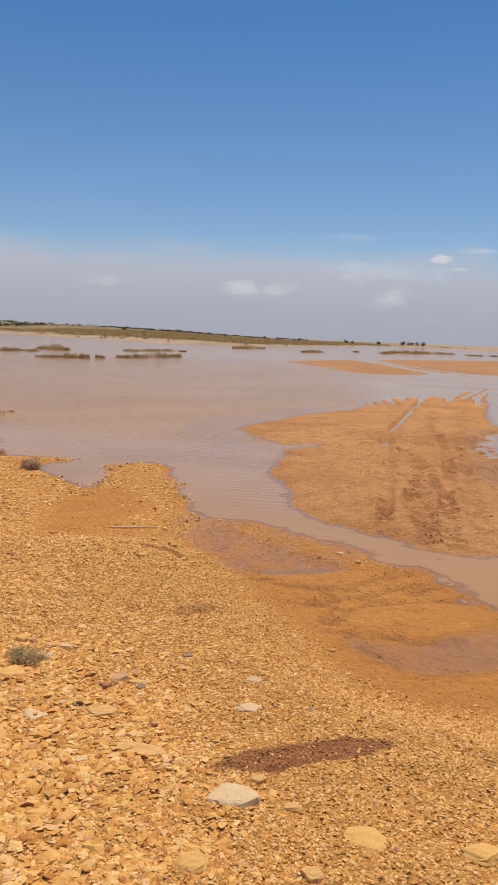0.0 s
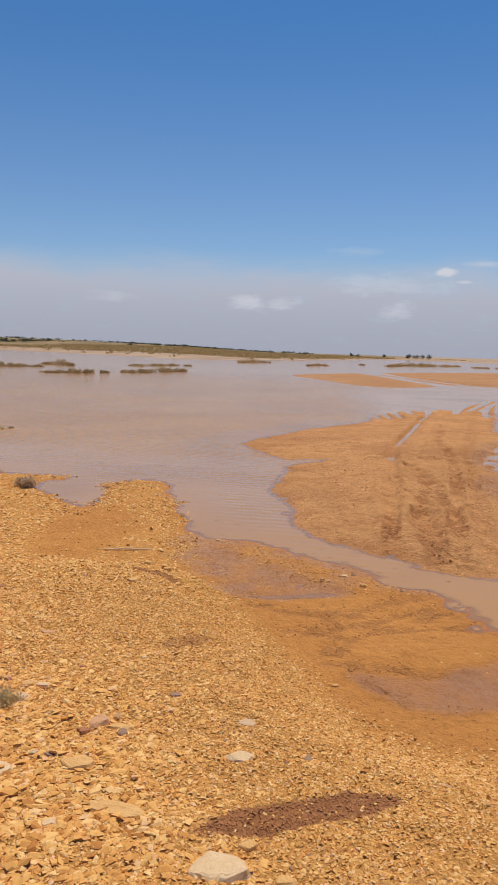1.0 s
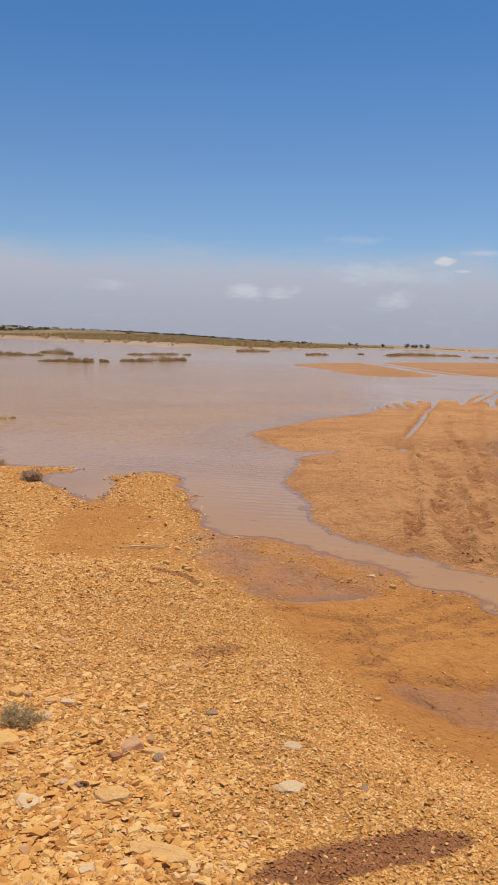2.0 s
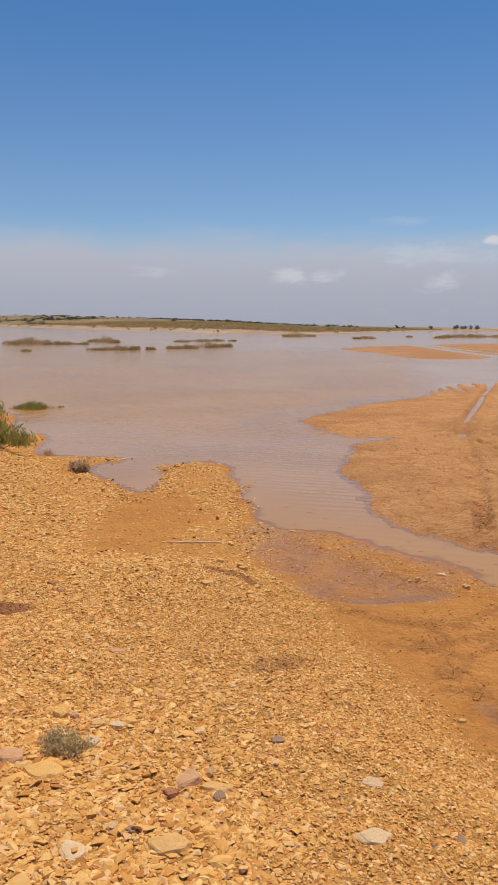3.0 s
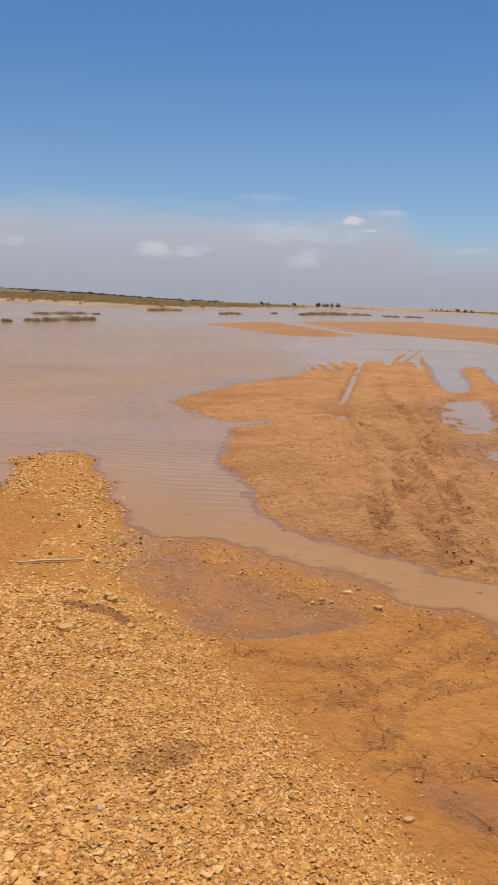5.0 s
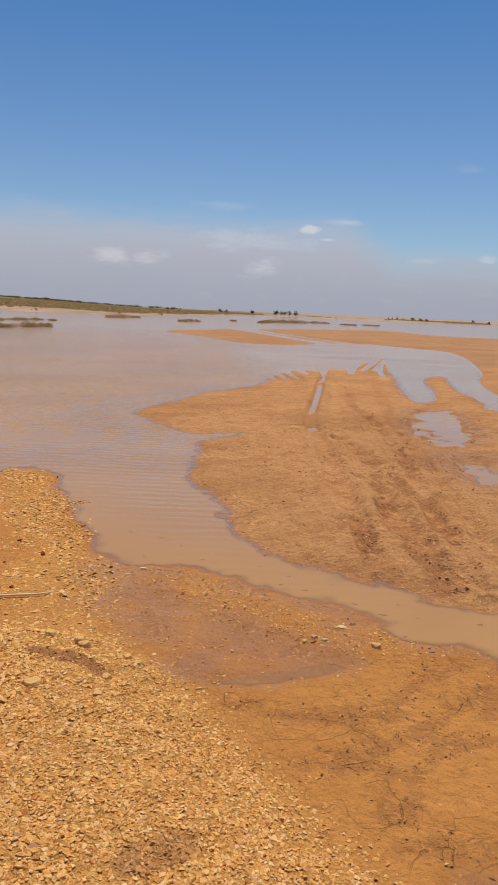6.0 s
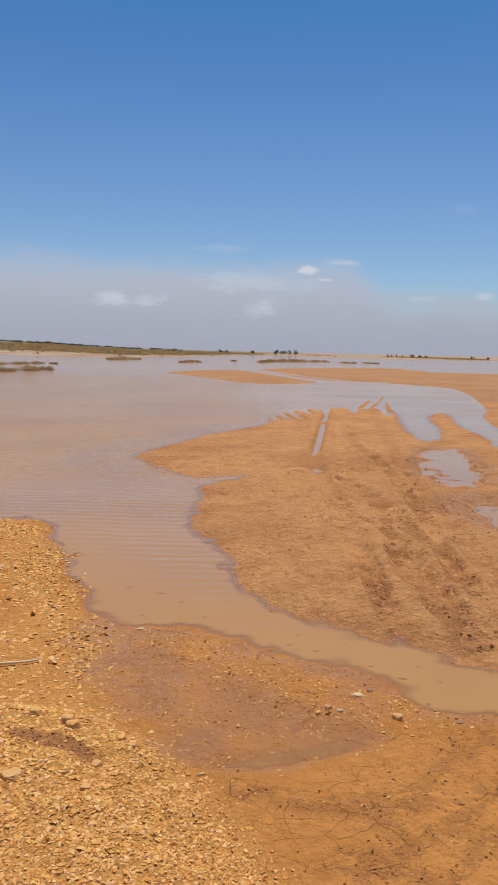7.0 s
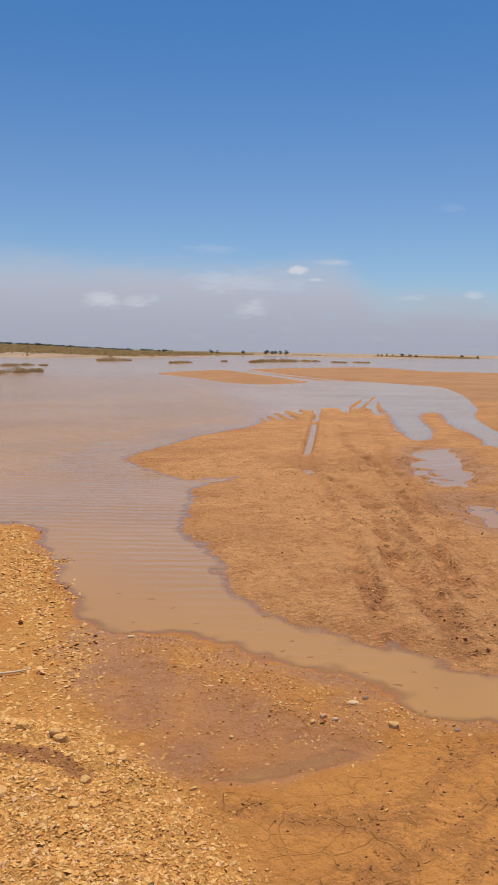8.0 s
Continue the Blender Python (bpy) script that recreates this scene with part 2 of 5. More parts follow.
def water_material():
    m, n, bsdf, out = material("muddy_water")
    at = place(n)
    depth = n.attr("depth")
    silt = n.noise(at, 0.22, 5, 0.6, 0.6)
    base = n.mix(n.band(silt, 0.35, 0.65), (0.42, 0.212, 0.066), (0.475, 0.245, 0.078))
    n.put(bsdf.inputs["Base Color"], base)
    bsdf.inputs["IOR"].default_value = 1.33
    n.put(bsdf.inputs["Specular IOR Level"], n.math("ADD", n.math("MULTIPLY", n.attr("ripple"), 0.35), n.math("SUBTRACT", 0.37, n.math("MULTIPLY", n.attr("choppy"), 0.28))))
    bsdf.inputs["Roughness"].default_value = 0.1
    # small wind ripples in patches, smoother lanes between
    lean = n.add("Mapping", {0: at, 2: (0, 0, 0.12)}).outputs[0]
    wave = n.add("TexWave", {"Vector": lean, "Scale": 1.9, "Distortion": 3.5, "Detail": 3.0, "Detail Scale": 1.6, "Detail Roughness": 0.6},
                 wave_type="BANDS", bands_direction="Y").outputs[1]
    long_way = n.add("Mapping", {0: at, 3: (0.35, 1.0, 1.0)}).outputs[0]
    chop = n.noise(long_way, 7.0, 4, 0.6)
    patch = n.band(n.noise(long_way, 0.35, 4, 0.6), 0.4, 0.62, 0.15, 1.0)
    height = n.math("MULTIPLY", n.math("ADD", n.math("MULTIPLY", wave, 0.28), chop), n.math("ADD", patch, n.math("ADD", n.math("MULTIPLY", n.attr("ripple"), 0.9), n.math("MULTIPLY", n.attr("choppy"), 1.4))))
    n.put(bsdf.inputs["Normal"], bump(n, height, 0.55, 0.012))
    clear = n.add("BsdfTransparent")
    film = n.add("BsdfGlossy", {"Roughness": 0.05, "Color": (1.0, 1.0, 1.0)})
    n.put(film.inputs["Normal"], bsdf.inputs["Normal"].links[0].from_socket)
    fres = n.add("Fresnel", {"IOR": 1.33}).outputs[0]
    thin = n.add("MixShader", {0: fres, 1: clear.outputs[0], 2: film.outputs[0]})
    body = n.band(depth, -0.0015, 0.009, 0.15, 1.0)
    both = n.add("MixShader", {0: body, 1: thin.outputs[0], 2: bsdf.outputs[0]})
    edge = n.add("MixShader", {0: n.band(depth, -0.003, 0.0015), 1: clear.outputs[0], 2: both.outputs[0]})
    n.put(out.inputs[0], edge.outputs[0])
    return m


def leaf_material(name, a, b, dry=(0.24, 0.18, 0.09), share=0.3):
    m, n, bsdf, out = material(name)
    rnd = n.add("NewGeometry").outputs["Random Per Island"]
    base = n.mix(rnd, a, b)
    base = n.mix(n.band(n.noise(place(n), 3.0, 3), 0.62 - share * 0.3, 0.72, 0.0, share), base, dry)
    n.put(bsdf.inputs["Base Color"], base)
    bsdf.inputs["Roughness"].default_value = 0.65
    bsdf.inputs["Specular IOR Level"].default_value = 0.25
    glow = n.add("BsdfTranslucent", {"Color": base})
    n.put(out.inputs[0], n.add("MixShader", {0: 0.4, 1: bsdf.outputs[0], 2: glow.outputs[0]}).outputs[0])
    return m


def bark_material(name, a, b):
    m, n, bsdf, _ = material(name)
    at = n.add("Mapping", {0: place(n), 3: (1, 1, 0.25)}).outputs[0]
    n.put(bsdf.inputs["Base Color"], n.mix(n.noise(at, 30, 5, 0.7), a, b))
    bsdf.inputs["Roughness"].default_value = 0.85
    n.put(bsdf.inputs["Normal"], bump(n, n.noise(at, 60, 4), 0.5, 0.005))
    return m


EARTH, STONE, WATER = ground_material(), stone_material(), water_material()
PALE = rock_material("pale_limestone", (0.66, 0.44, 0.23), (0.73, 0.51, 0.29), (0.6, 0.34, 0.14))
YELLOW = rock_material("ochre_limestone", (0.68, 0.37, 0.11), (0.75, 0.43, 0.14), (0.58, 0.28, 0.07))
BUFF = rock_material("buff_limestone", (0.64, 0.35, 0.12), (0.72, 0.42, 0.16), (0.54, 0.26, 0.08))
ROSE = rock_material("rose_sandstone", (0.56, 0.29, 0.14), (0.64, 0.36, 0.18), (0.5, 0.22, 0.08))
SLATE = rock_material("dark_stone", (0.30, 0.175, 0.105), (0.40, 0.25, 0.16), (0.42, 0.22, 0.09))
GREY = rock_material("grey_limestone", (0.6, 0.39, 0.22), (0.68, 0.46, 0.27), (0.58, 0.31, 0.12))
RUST = rock_material("rust_stone", (0.38, 0.15, 0.07), (0.46, 0.21, 0.1), (0.46, 0.22, 0.08))
REED = leaf_material("reed_green", (0.30, 0.27, 0.055), (0.48, 0.42, 0.13), (0.42, 0.32, 0.12), 0.35)
SALTBUSH = leaf_material("saltbush_leaf", (0.55, 0.43, 0.20), (0.72, 0.56, 0.31), (0.62, 0.42, 0.22), 0.5)
OLIVE = leaf_material("scrub_leaf", (0.36, 0.25, 0.095), (0.54, 0.375, 0.16), (0.56, 0.35, 0.18), 0.7)
FLOOD = leaf_material("drowned_scrub", (0.38, 0.29, 0.14), (0.56, 0.43, 0.23), (0.56, 0.36, 0.21), 0.6)
STRAW = leaf_material("dry_twig", (0.54, 0.37, 0.21), (0.70, 0.51, 0.32), (0.42, 0.27, 0.15), 0.4)
DARKLEAF = leaf_material("far_tree_leaf", (0.04, 0.05, 0.028), (0.09, 0.10, 0.055), (0.10, 0.08, 0.05), 0.2)
BARK = bark_material("bark", (0.09, 0.06, 0.04), (0.16, 0.11, 0.07))
BLEACHED = bark_material("bleached_wood", (0.64, 0.48, 0.28), (0.82, 0.66, 0.42))


# ---------------------------------------------------------------- plan of land and water
def smooth(line, closed, rounds=1):
    """Corner cutting."""
    p = np.array(line, float)
    for _ in range(rounds):
        q = np.roll(p, -1, 0) if closed else p[1:]
        a = p if closed else p[:-1]
        cut = np.stack([a * 0.78 + q * 0.22, a * 0.22 + q * 0.78], 1).reshape(-1, 2)
        p = cut if closed else np.concatenate([p[:1], cut, p[-1:]])
    return p


def edge_distance(pts, line, closed):
    """Distance to a polyline and, for a closed one, its sign (positive inside); else the length along it."""
    n = len(pts)
    best, along, inside = np.full(n, 1e9), np.zeros(n), np.zeros(n, bool)
    ends = np.roll(line, -1, 0) if closed else line[1:]
    run = 0.0
    for a, b in zip(line, ends):
        d = b - a
        size = float(np.hypot(*d)) + 1e-9
        t = np.clip(((pts - a) @ d) / size**2, 0, 1)
        off = pts - a - t[:, None] * d
        dist = np.hypot(off[:, 0], off[:, 1])
        near = dist < best
        best[near], along[near] = dist[near], (run + t * size)[near]
        if closed and a[1] != b[1]:
            cross = (a[1] > pts[:, 1]) != (b[1] > pts[:, 1])
            inside ^= cross & (pts[:, 0] < d[0] * (pts[:, 1] - a[1]) / d[1] + a[0])
        run += size
    return np.where(inside, best, -best) if closed else (best, along)


def signed(pts, outline, reach=6.0):
    """Signed distance to an outline, worked out near it only; -reach beyond."""
    out = np.full(len(pts), -float(reach))
    lo, hi = outline.min(0) - reach, outline.max(0) + reach
    pick = ((pts >= lo) & (pts <= hi)).all(1)
    if pick.any():
        out[pick] = edge_distance(pts[pick], outline, True)
    return out


def step(v, lo, hi):
    t = np.clip((v - lo) / (hi - lo), 0, 1)
    return t * t * (3 - 2 * t)


def lattice(ix, iy, seed):
    h = (ix * 374761393 + iy * 668265263 + seed * 974711) & 0x7FFFFFFF
    h = ((h ^ (h >> 13)) * 1274126177) & 0x7FFFFFFF
    return ((h ^ (h >> 16)) & 0xFFFF) / 65535.0


def grain(x, y, size, seed=0, octaves=3):
    """Value noise about 0, between -1 and 1, with its largest lumps of the given size."""
    total, amp, norm = np.zeros_like(x), 1.0, 0.0
    for o in range(octaves):
        u, v = x / size + 17.3 * o, y / size - 9.1 * o
        iu, iv = np.floor(u).astype(np.int64), np.floor(v).astype(np.int64)
        fu, fv = u - iu, v - iv
        fu, fv = fu * fu * (3 - 2 * fu), fv * fv * (3 - 2 * fv)
        a, b = lattice(iu, iv, seed + o), lattice(iu + 1, iv, seed + o)
        c, d = lattice(iu, iv + 1, seed + o), lattice(iu + 1, iv + 1, seed + o)
        total += amp * ((a * (1 - fu) + b * fu) * (1 - fv) + (c * (1 - fu) + d * fu) * fv - 0.5) * 2
        norm, amp, size = norm + amp, amp * 0.5, size * 0.5
    return total / norm


BANK = smooth([(20, 2), (4, 4.2), (2.2, 4.6), (1.7, 4.85), (1.42, 5.1), (1.3, 5.4), (1.28, 5.72), (1.1, 6.0), (0.89, 6.04), (0.75, 6.1),
               (0.72, 6.28), (0.66, 6.38), (0.51, 6.56), (0.28, 6.66), (-0.02, 6.83), (-0.14, 7.01), (-0.37, 7.2), (-0.78, 7.28),
               (-0.95, 7.44), (-1.12, 7.66), (-1.24, 8.14), (-1.43, 8.88), (-1.61, 9.42), (-1.85, 10.25), (-2.12, 10.46), (-2.53, 10.0),
               (-2.56, 9.83), (-2.33, 9.2), (-2.34, 8.75), (-2.44, 8.54), (-2.68, 8.61), (-2.97, 8.92), (-3.32, 9.34), (-3.47, 9.65),
               (-3.46, 10.0), (-3.14, 10.28), (-3.45, 10.57), (-3.74, 10.42), (-4.2, 10.4), (-4.51, 10.5), (-4.8, 11.1), (-4.92, 11.89),
               (-5.2, 12.32), (-5.5, 12.25), (-6.0, 12.9), (-6.7, 14.5), (-7.2, 15.0), (-12, 17), (-60, 20)] + [(-60, -60), (60, -60)], True)
HIGH = smooth([(60, -10), (20, 1), (4, 3), (1.05, 3.4), (0.73, 3.47), (0.41, 3.67), (0.18, 3.98), (-0.02, 4.44), (-0.3, 5.05), (-0.47, 5.4),
               (-0.64, 5.75), (-0.92, 6.12), (-1.3, 6.2), (-1.7, 6.15), (-2.2, 6.1), (-2.5, 6.5), (-2.7, 7.4), (-3.0, 8.2), (-3.5, 8.95),
               (-4.0, 9.7), (-4.5, 10.1), (-5.3, 11.3), (-7.2, 14), (-60, 18), (-60, -60), (60, -60)], True)
PATCH = smooth([(-2.75, 8.3), (-2.3, 8.5), (-1.8, 8.2), (-1.45, 7.6), (-1.65, 7.2), (-1.62, 6.5), (-1.99, 6.3), (-2.27, 6.4), (-2.4, 7.1)], True)
WETZONE = smooth([(-1.0, 7.75), (-0.3, 7.45), (0.02, 7.0), (0.4, 6.72), (0.74, 6.36), (0.66, 6.08), (0.46, 5.82), (0.35, 5.7), (0.03, 5.62), (-0.21, 5.58),
                  (-0.45, 5.58), (-0.55, 5.66), (-0.67, 6.0), (-1.1, 6.6), (-1.2, 7.2)], True)
PUDDLE = smooth([(-0.42, 5.63), (-0.17, 5.75), (0.17, 5.82), (0.36, 5.88), (0.43, 5.8), (0.35, 5.72), (0.03, 5.64), (-0.21, 5.6)], True)
PUDDLE_B = smooth([(0.38, 4.32), (0.61, 4.37), (0.88, 4.33), (1.17, 4.55), (1.5, 4.75), (1.9, 4.4), (1.3, 4.09), (0.94, 3.96), (0.76, 3.94),
                   (0.61, 4.07), (0.45, 4.18)], True)
SPIT = smooth([(-1.22, 15.0), (-0.4, 16.79), (0.23, 18.32), (0.9, 19.34), (1.39, 20.02), (1.95, 21.2), (2.1, 22.7), (2.7, 24.3), (3.6, 25.5), (4.6, 26.3), (5.4, 26.0), (6.2, 26.4),
               (6.72, 26.5), (6.4, 24.9), (5.39, 20.93), (4.7, 18.1), (4.75, 17.3), (5.19, 17.8), (6.04, 20.24),
               (6.57, 22.57), (7.46, 24.71), (8.07, 24.75), (6.74, 20.54), (6.4, 18.09), (5.77, 16.4), (7.5, 15), (30, 12), (30, 4), (8, 6.3),
               (3.2, 6.45), (1.9, 6.5), (1.35, 6.52), (1.13, 6.72), (0.9, 6.94), (0.71, 7.05), (0.49, 7.38), (0.28, 7.5), (0.21, 7.79),
               (-0.01, 8.12), (-0.02, 8.47), (-0.07, 9.05), (-0.24, 9.76), (-0.31, 10.23), (-0.23, 10.9), (-0.13, 11.71), (-0.15, 12.08),
               (0.02, 12.56), (0.5, 12.9), (0.64, 13.13), (0.36, 13.2), (-0.2, 12.95), (-0.43, 13.2), (-0.68, 13.82)], True)
POOL = smooth([(4.05, 15.8), (4.48, 16.1), (4.95, 16.1), (4.3, 14.2), (4.22, 13.55), (4.0, 12.7), (3.57, 12.25), (3.31, 12.0), (3.22, 12.28),
               (3.2, 12.82), (3.45, 13.84)], True)
POOL_B = smooth([(2.92, 11.1), (3.3, 11.25), (3.6, 10.9), (3.5, 10.1), (2.9, 9.5), (2.7, 9.94)], True)
BAR_A = smooth([(-1.6, 61), (1.5, 69), (6.2, 76.5), (7.3, 66), (9.2, 47.5), (5.5, 43.4), (3.2, 44.5), (1.4, 53.5)], True, 2)
BAR_B = smooth([(6.6, 71), (8.4, 80), (15.4, 88), (23.4, 96), (28.5, 95), (27.4, 82), (29, 76), (45, 73), (60, 40), (40, 14), (12, 13.5), (7.5, 17.6),
                (7.2, 19), (8.7, 23.8), (10, 26.2), (13.4, 36), (15.1, 42.9), (13.5, 46.1), (12.6, 49.2), (10.6, 50), (9.2, 50), (7.6, 60)], True)
FAR = smooth([(-3000, 900), (-400, 520), (-186, 376), (-137, 308), (-92, 232), (-70, 214), (-45, 181), (-25, 146), (-8, 168), (17, 259),
              (30, 345), (44, 372), (68, 292), (110, 300), (183, 392), (400, 500), (3000, 900), (3000, 4200), (-3000, 4200)], True)
RUTS = [  # course, half width, depth, how torn, with tread bars
    ([(4.6, 24.5), (3.62, 22.4), (2.85, 19.0), (2.1, 15.8), (1.8, 14.6), (1.7, 13.7), (1.45, 11.5), (1.2, 9.6), (1.11, 8.5)], 0.10, 0.035, 0.15, False),
    ([(4.9, 25.6), (3.72, 21.3), (2.42, 15.3), (1.84, 12.5), (1.75, 12.0)], 0.09, 0.02, 0.1, True),
    ([(1.11, 8.52), (1.0, 7.81), (0.95, 7.41), (0.93, 7.06), (0.92, 6.75)], 0.065, 0.035, 1.0, False),
    ([(1.45, 8.7), (1.39, 8.2), (1.42, 7.79), (1.37, 7.38), (1.38, 7.12), (1.34, 6.77)], 0.11, 0.04, 1.0, False),
    ([(1.95, 10.2), (1.78, 9.22), (1.8, 8.49), (1.74, 7.77), (1.55, 7.12), (1.5, 6.8)], 0.075, 0.03, 0.7, False),
    ([(1.82, 12.49), (1.87, 11.48), (1.83, 10.37), (1.63, 9.51), (1.38, 8.48)], 0.10, 0.03, 0.6, False),
    ([(2.82, 14.5), (2.6, 12.71), (2.29, 10.8), (1.95, 9.18), (1.65, 7.88)], 0.08, 0.03, 0.6, False),
    ([(5.8, 25.4), (5.05, 22.2), (3.81, 17.05), (3.05, 13.74), (2.59, 11.29), (2.32, 9.84), (2.0, 8.2), (1.8, 6.8)], 0.10, 0.03, 0.35, False),
    ([(1.44, 9.99), (1.57, 9.51), (1.6, 9.09), (1.72, 8.6)], 0.05, 0.025, 0.8, False),
    ([(1.3, 13.3), (2.31, 13.46), (2.9, 13.15)], 0.14, -0.03, 0.2, True),
    ([(3.74, 19.84), (2.89, 16.14), (2.8, 14.53)], 0.08, 0.02, 0.5, False)]
DROWNED_RIDGES = [((5.3, 25.5), (6.7, 29.4), (8.0, 33.0)), ((5.9, 26.0), (7.1, 29.4), (8.25, 32.6)), ((6.6, 26.4), (7.5, 29.6))]
FLOODED_RUTS = [((3.4, 21.4), (4.1, 24.4), (4.5, 26.5)), ((5.75, 23.6), (6.6, 27.5)), ((2.3, 21.6), (2.2, 24.0)), ((2.62, 21.8), (2.57, 24.6)), ((2.98, 22.0), (3.0, 25.2)),
                ((3.5, 23.6), (3.55, 26.0)), ((4.9, 24.2), (5.6, 27.0)), ((4.0, 25.0), (4.1, 26.6))]
CREST = [(-1.75, 6.0), (-1.35, 6.02), (-1.0, 5.93), (-0.8, 5.78), (-0.64, 5.62)]
FAR_RUTS = [([(5.6, 90), (7.9, 75.8), (9.1, 62), (10.4, 53.5), (11.3, 49.5), (12.5, 44)], 0.42, 0.3), ([(4.2, 84), (7.3, 65.5), (8.1, 56), (9.1, 49.5), (9.8, 46.5), (10.5, 42)], 0.42, 0.3)]
MUD_MARKS = [  # wheel marks and torn seams in the drying mud
    ([(-0.02, 4.93), (0.18, 4.98), (0.42, 5.09), (0.84, 5.39), (1.3, 5.73)], 0.075), ([(0.23, 4.66), (0.47, 4.9), (0.65, 5.06)], 0.05),
    ([(0.25, 4.48), (0.45, 4.45), (0.59, 4.47), (0.82, 4.4), (1.1, 4.45)], 0.06), ([(0.6, 5.13), (0.76, 5.09), (1.05, 5.17), (1.4, 5.3)], 0.06),
    ([(0.41, 4.28), (0.54, 4.14), (0.64, 3.99)], 0.03), ([(0.2, 5.33), (0.5, 5.42), (0.8, 5.66), (1.0, 5.8)], 0.06), ([(-0.3, 5.45), (0.0, 5.3), (0.3, 5.25)], 0.07),
    ([(0.8, 5.72), (0.55, 5.44), (0.42, 5.27), (0.31, 5.18)], 0.09), ([(1.3, 5.7), (1.1, 5.48), (0.92, 5.3)], 0.07), ([(0.1, 4.97), (0.3, 4.93), (0.42, 4.8), (0.3, 4.65)], 0.06)]
DARK_PATCHES = [(0.09, 2.79, 0.40, 0.085, 0.375), (-2.27, 4.72, 0.27, 0.12, 0.1), (-0.57, 4.32, 0.14, 0.08, 0.3), (-1.0, 5.63, 0.24, 0.065, -0.38)]


def dark_patch(x, y):
    """Spills of fine dark red earth on the gravel."""
    out = np.zeros_like(x)
    for i, (cx, cy, half, thin, turn) in enumerate(DARK_PATCHES):
        u = (x - cx) * math.cos(turn) + (y - cy) * math.sin(turn)
        v = -(x - cx) * math.sin(turn) + (y - cy) * math.cos(turn) + 0.12 * u * u
        r = np.sqrt((u / half) ** 2 + (v / thin) ** 2) + 0.18 * grain(x, y, 0.09, 50 + i)
        out = np.maximum(out, step(r, 1.05, 0.9) * (1.0, 0.9, 0.45, 0.75)[i])
    return out


def pebble_ridge(pts):
    """The low pebbly ridge between the channel and the long puddle."""
    d, _ = edge_distance(pts, np.array([(-0.5, 7.0), (-0.1, 6.55), (0.3, 6.25), (0.62, 6.05)]), False)
    return step(d + 0.1 * grain(pts[:, 0], pts[:, 1], 0.25, 91), 0.32, 0.1)


def terrain(x, y):
    """Height of the ground above the water, and what covers it."""
    pts = np.stack([x, y], 1)
    rag = 0.07 * grain(x, y, 0.5, 3) + 0.04 * grain(x, y, 0.12, 4)
    rag = rag * step(np.hypot(x, y), 60, 15) + 0.5 * grain(x, y, 9.0, 6) * 0.6 * step(np.hypot(x, y), 40, 120)
    bank, high, spit = signed(pts, BANK) + rag, signed(pts, HIGH) + rag, signed(pts, SPIT) + rag
    bar = np.maximum(signed(pts, BAR_A, 20), signed(pts, BAR_B, 20)) + rag
    far = signed(pts, FAR, 400) + 2 * rag
    bed = -0.22 + 0.03 * grain(x, y, 3.0, 8)

    def shelf(d, rise, run):
        return np.where(d > 0, rise * (1 - np.exp(-np.maximum(d, 0) / run)), np.maximum(bed, np.where(d > -0.3, 0.07 * d, 0.25 * d + 0.054)))

    flat = shelf(bank, 0.028, 0.35)
    gravel_rise = 0.15 * step(high, -0.08, 0.55) + 0.05 * step(high, 0.4, 3.0)
    z_bank = flat + gravel_rise * (bank > 0)
    wetzone, puddle, puddle_b = signed(pts, WETZONE), signed(pts, PUDDLE), signed(pts, PUDDLE_B)
    ridge = pebble_ridge(pts)
    soak = step(wetzone, -0.15, 0.12) * (1 - 0.25 * ridge)
    z_bank = np.where(bank > 0, z_bank * (1 - 0.9 * soak), z_bank)
    z_bank += 0.012 * ridge * (bank > 0.03)
    z_bank -= 0.002 * step(puddle_b, -0.06, 0.2)
    crest, _ = edge_distance(pts, np.array(CREST), False)
    z_bank += 0.035 * np.exp(-(crest / 0.13) ** 2) * (bank > 0.1)
    z_spit = shelf(spit, 0.085, 1.1)
    lug, churn, tread = np.zeros_like(x), np.zeros_like(x), np.zeros_like(x)
    near = (x > -1) & (x < 9) & (y > 6) & (y < 27)
    nx, ny = x[near], y[near]
    wander = 0.03 * grain(nx, ny, 0.5, 33) + 0.03 * grain(nx, ny, 0.16, 34)
    for course, half, deep, torn, barred in RUTS:
        d, s = edge_distance(pts[near], smooth(course, False), False)
        d = np.abs(d + wander)
        track = np.exp(-(d / half) ** 4)
        berm = np.exp(-((d - 1.8 * half) / (0.7 * half)) ** 2)
        z_spit[near] += step(spit[near], 0.0, 0.2) * (-deep * track + 0.6 * deep * berm)
        clumps = step(grain(nx, ny, 0.20, 25 + int(100 * half), 2) + 0.3 * grain(nx, ny, 0.9, 35), -0.45, 0.25)
        churn[near] = np.maximum(churn[near], torn * np.exp(-(d / (1.4 * half)) ** 4) * clumps)
        # berms get a broken pale highlight, later mixed into the ground colour
        tread[near] = np.maximum(tread[near], 0.7 * max(torn, 0.35) * berm * step(grain(nx, ny, 0.35, 40 + int(100 * half)), -0.05, 0.35))
        if barred:
            bars = np.sin((s + 0.4 * d) * 2 * np.pi / 0.42) > 0.0
            tread[near] = np.maximum(tread[near], bars * np.exp(-(d / (1.1 * half)) ** 4) * step(grain(nx, ny, 0.9, 27), -0.4, 0.1))
        churn[near] = np.maximum(churn[near], 0.42 * torn * np.exp(-(d / (2.3 * half)) ** 2) * step(grain(nx, ny, 0.6, 43), -0.6, 0.2))
        lug[near] = np.maximum(lug[near], torn * np.maximum(track, 0.8 * berm))
    z_spit += 0.012 * tread * (spit > 0)
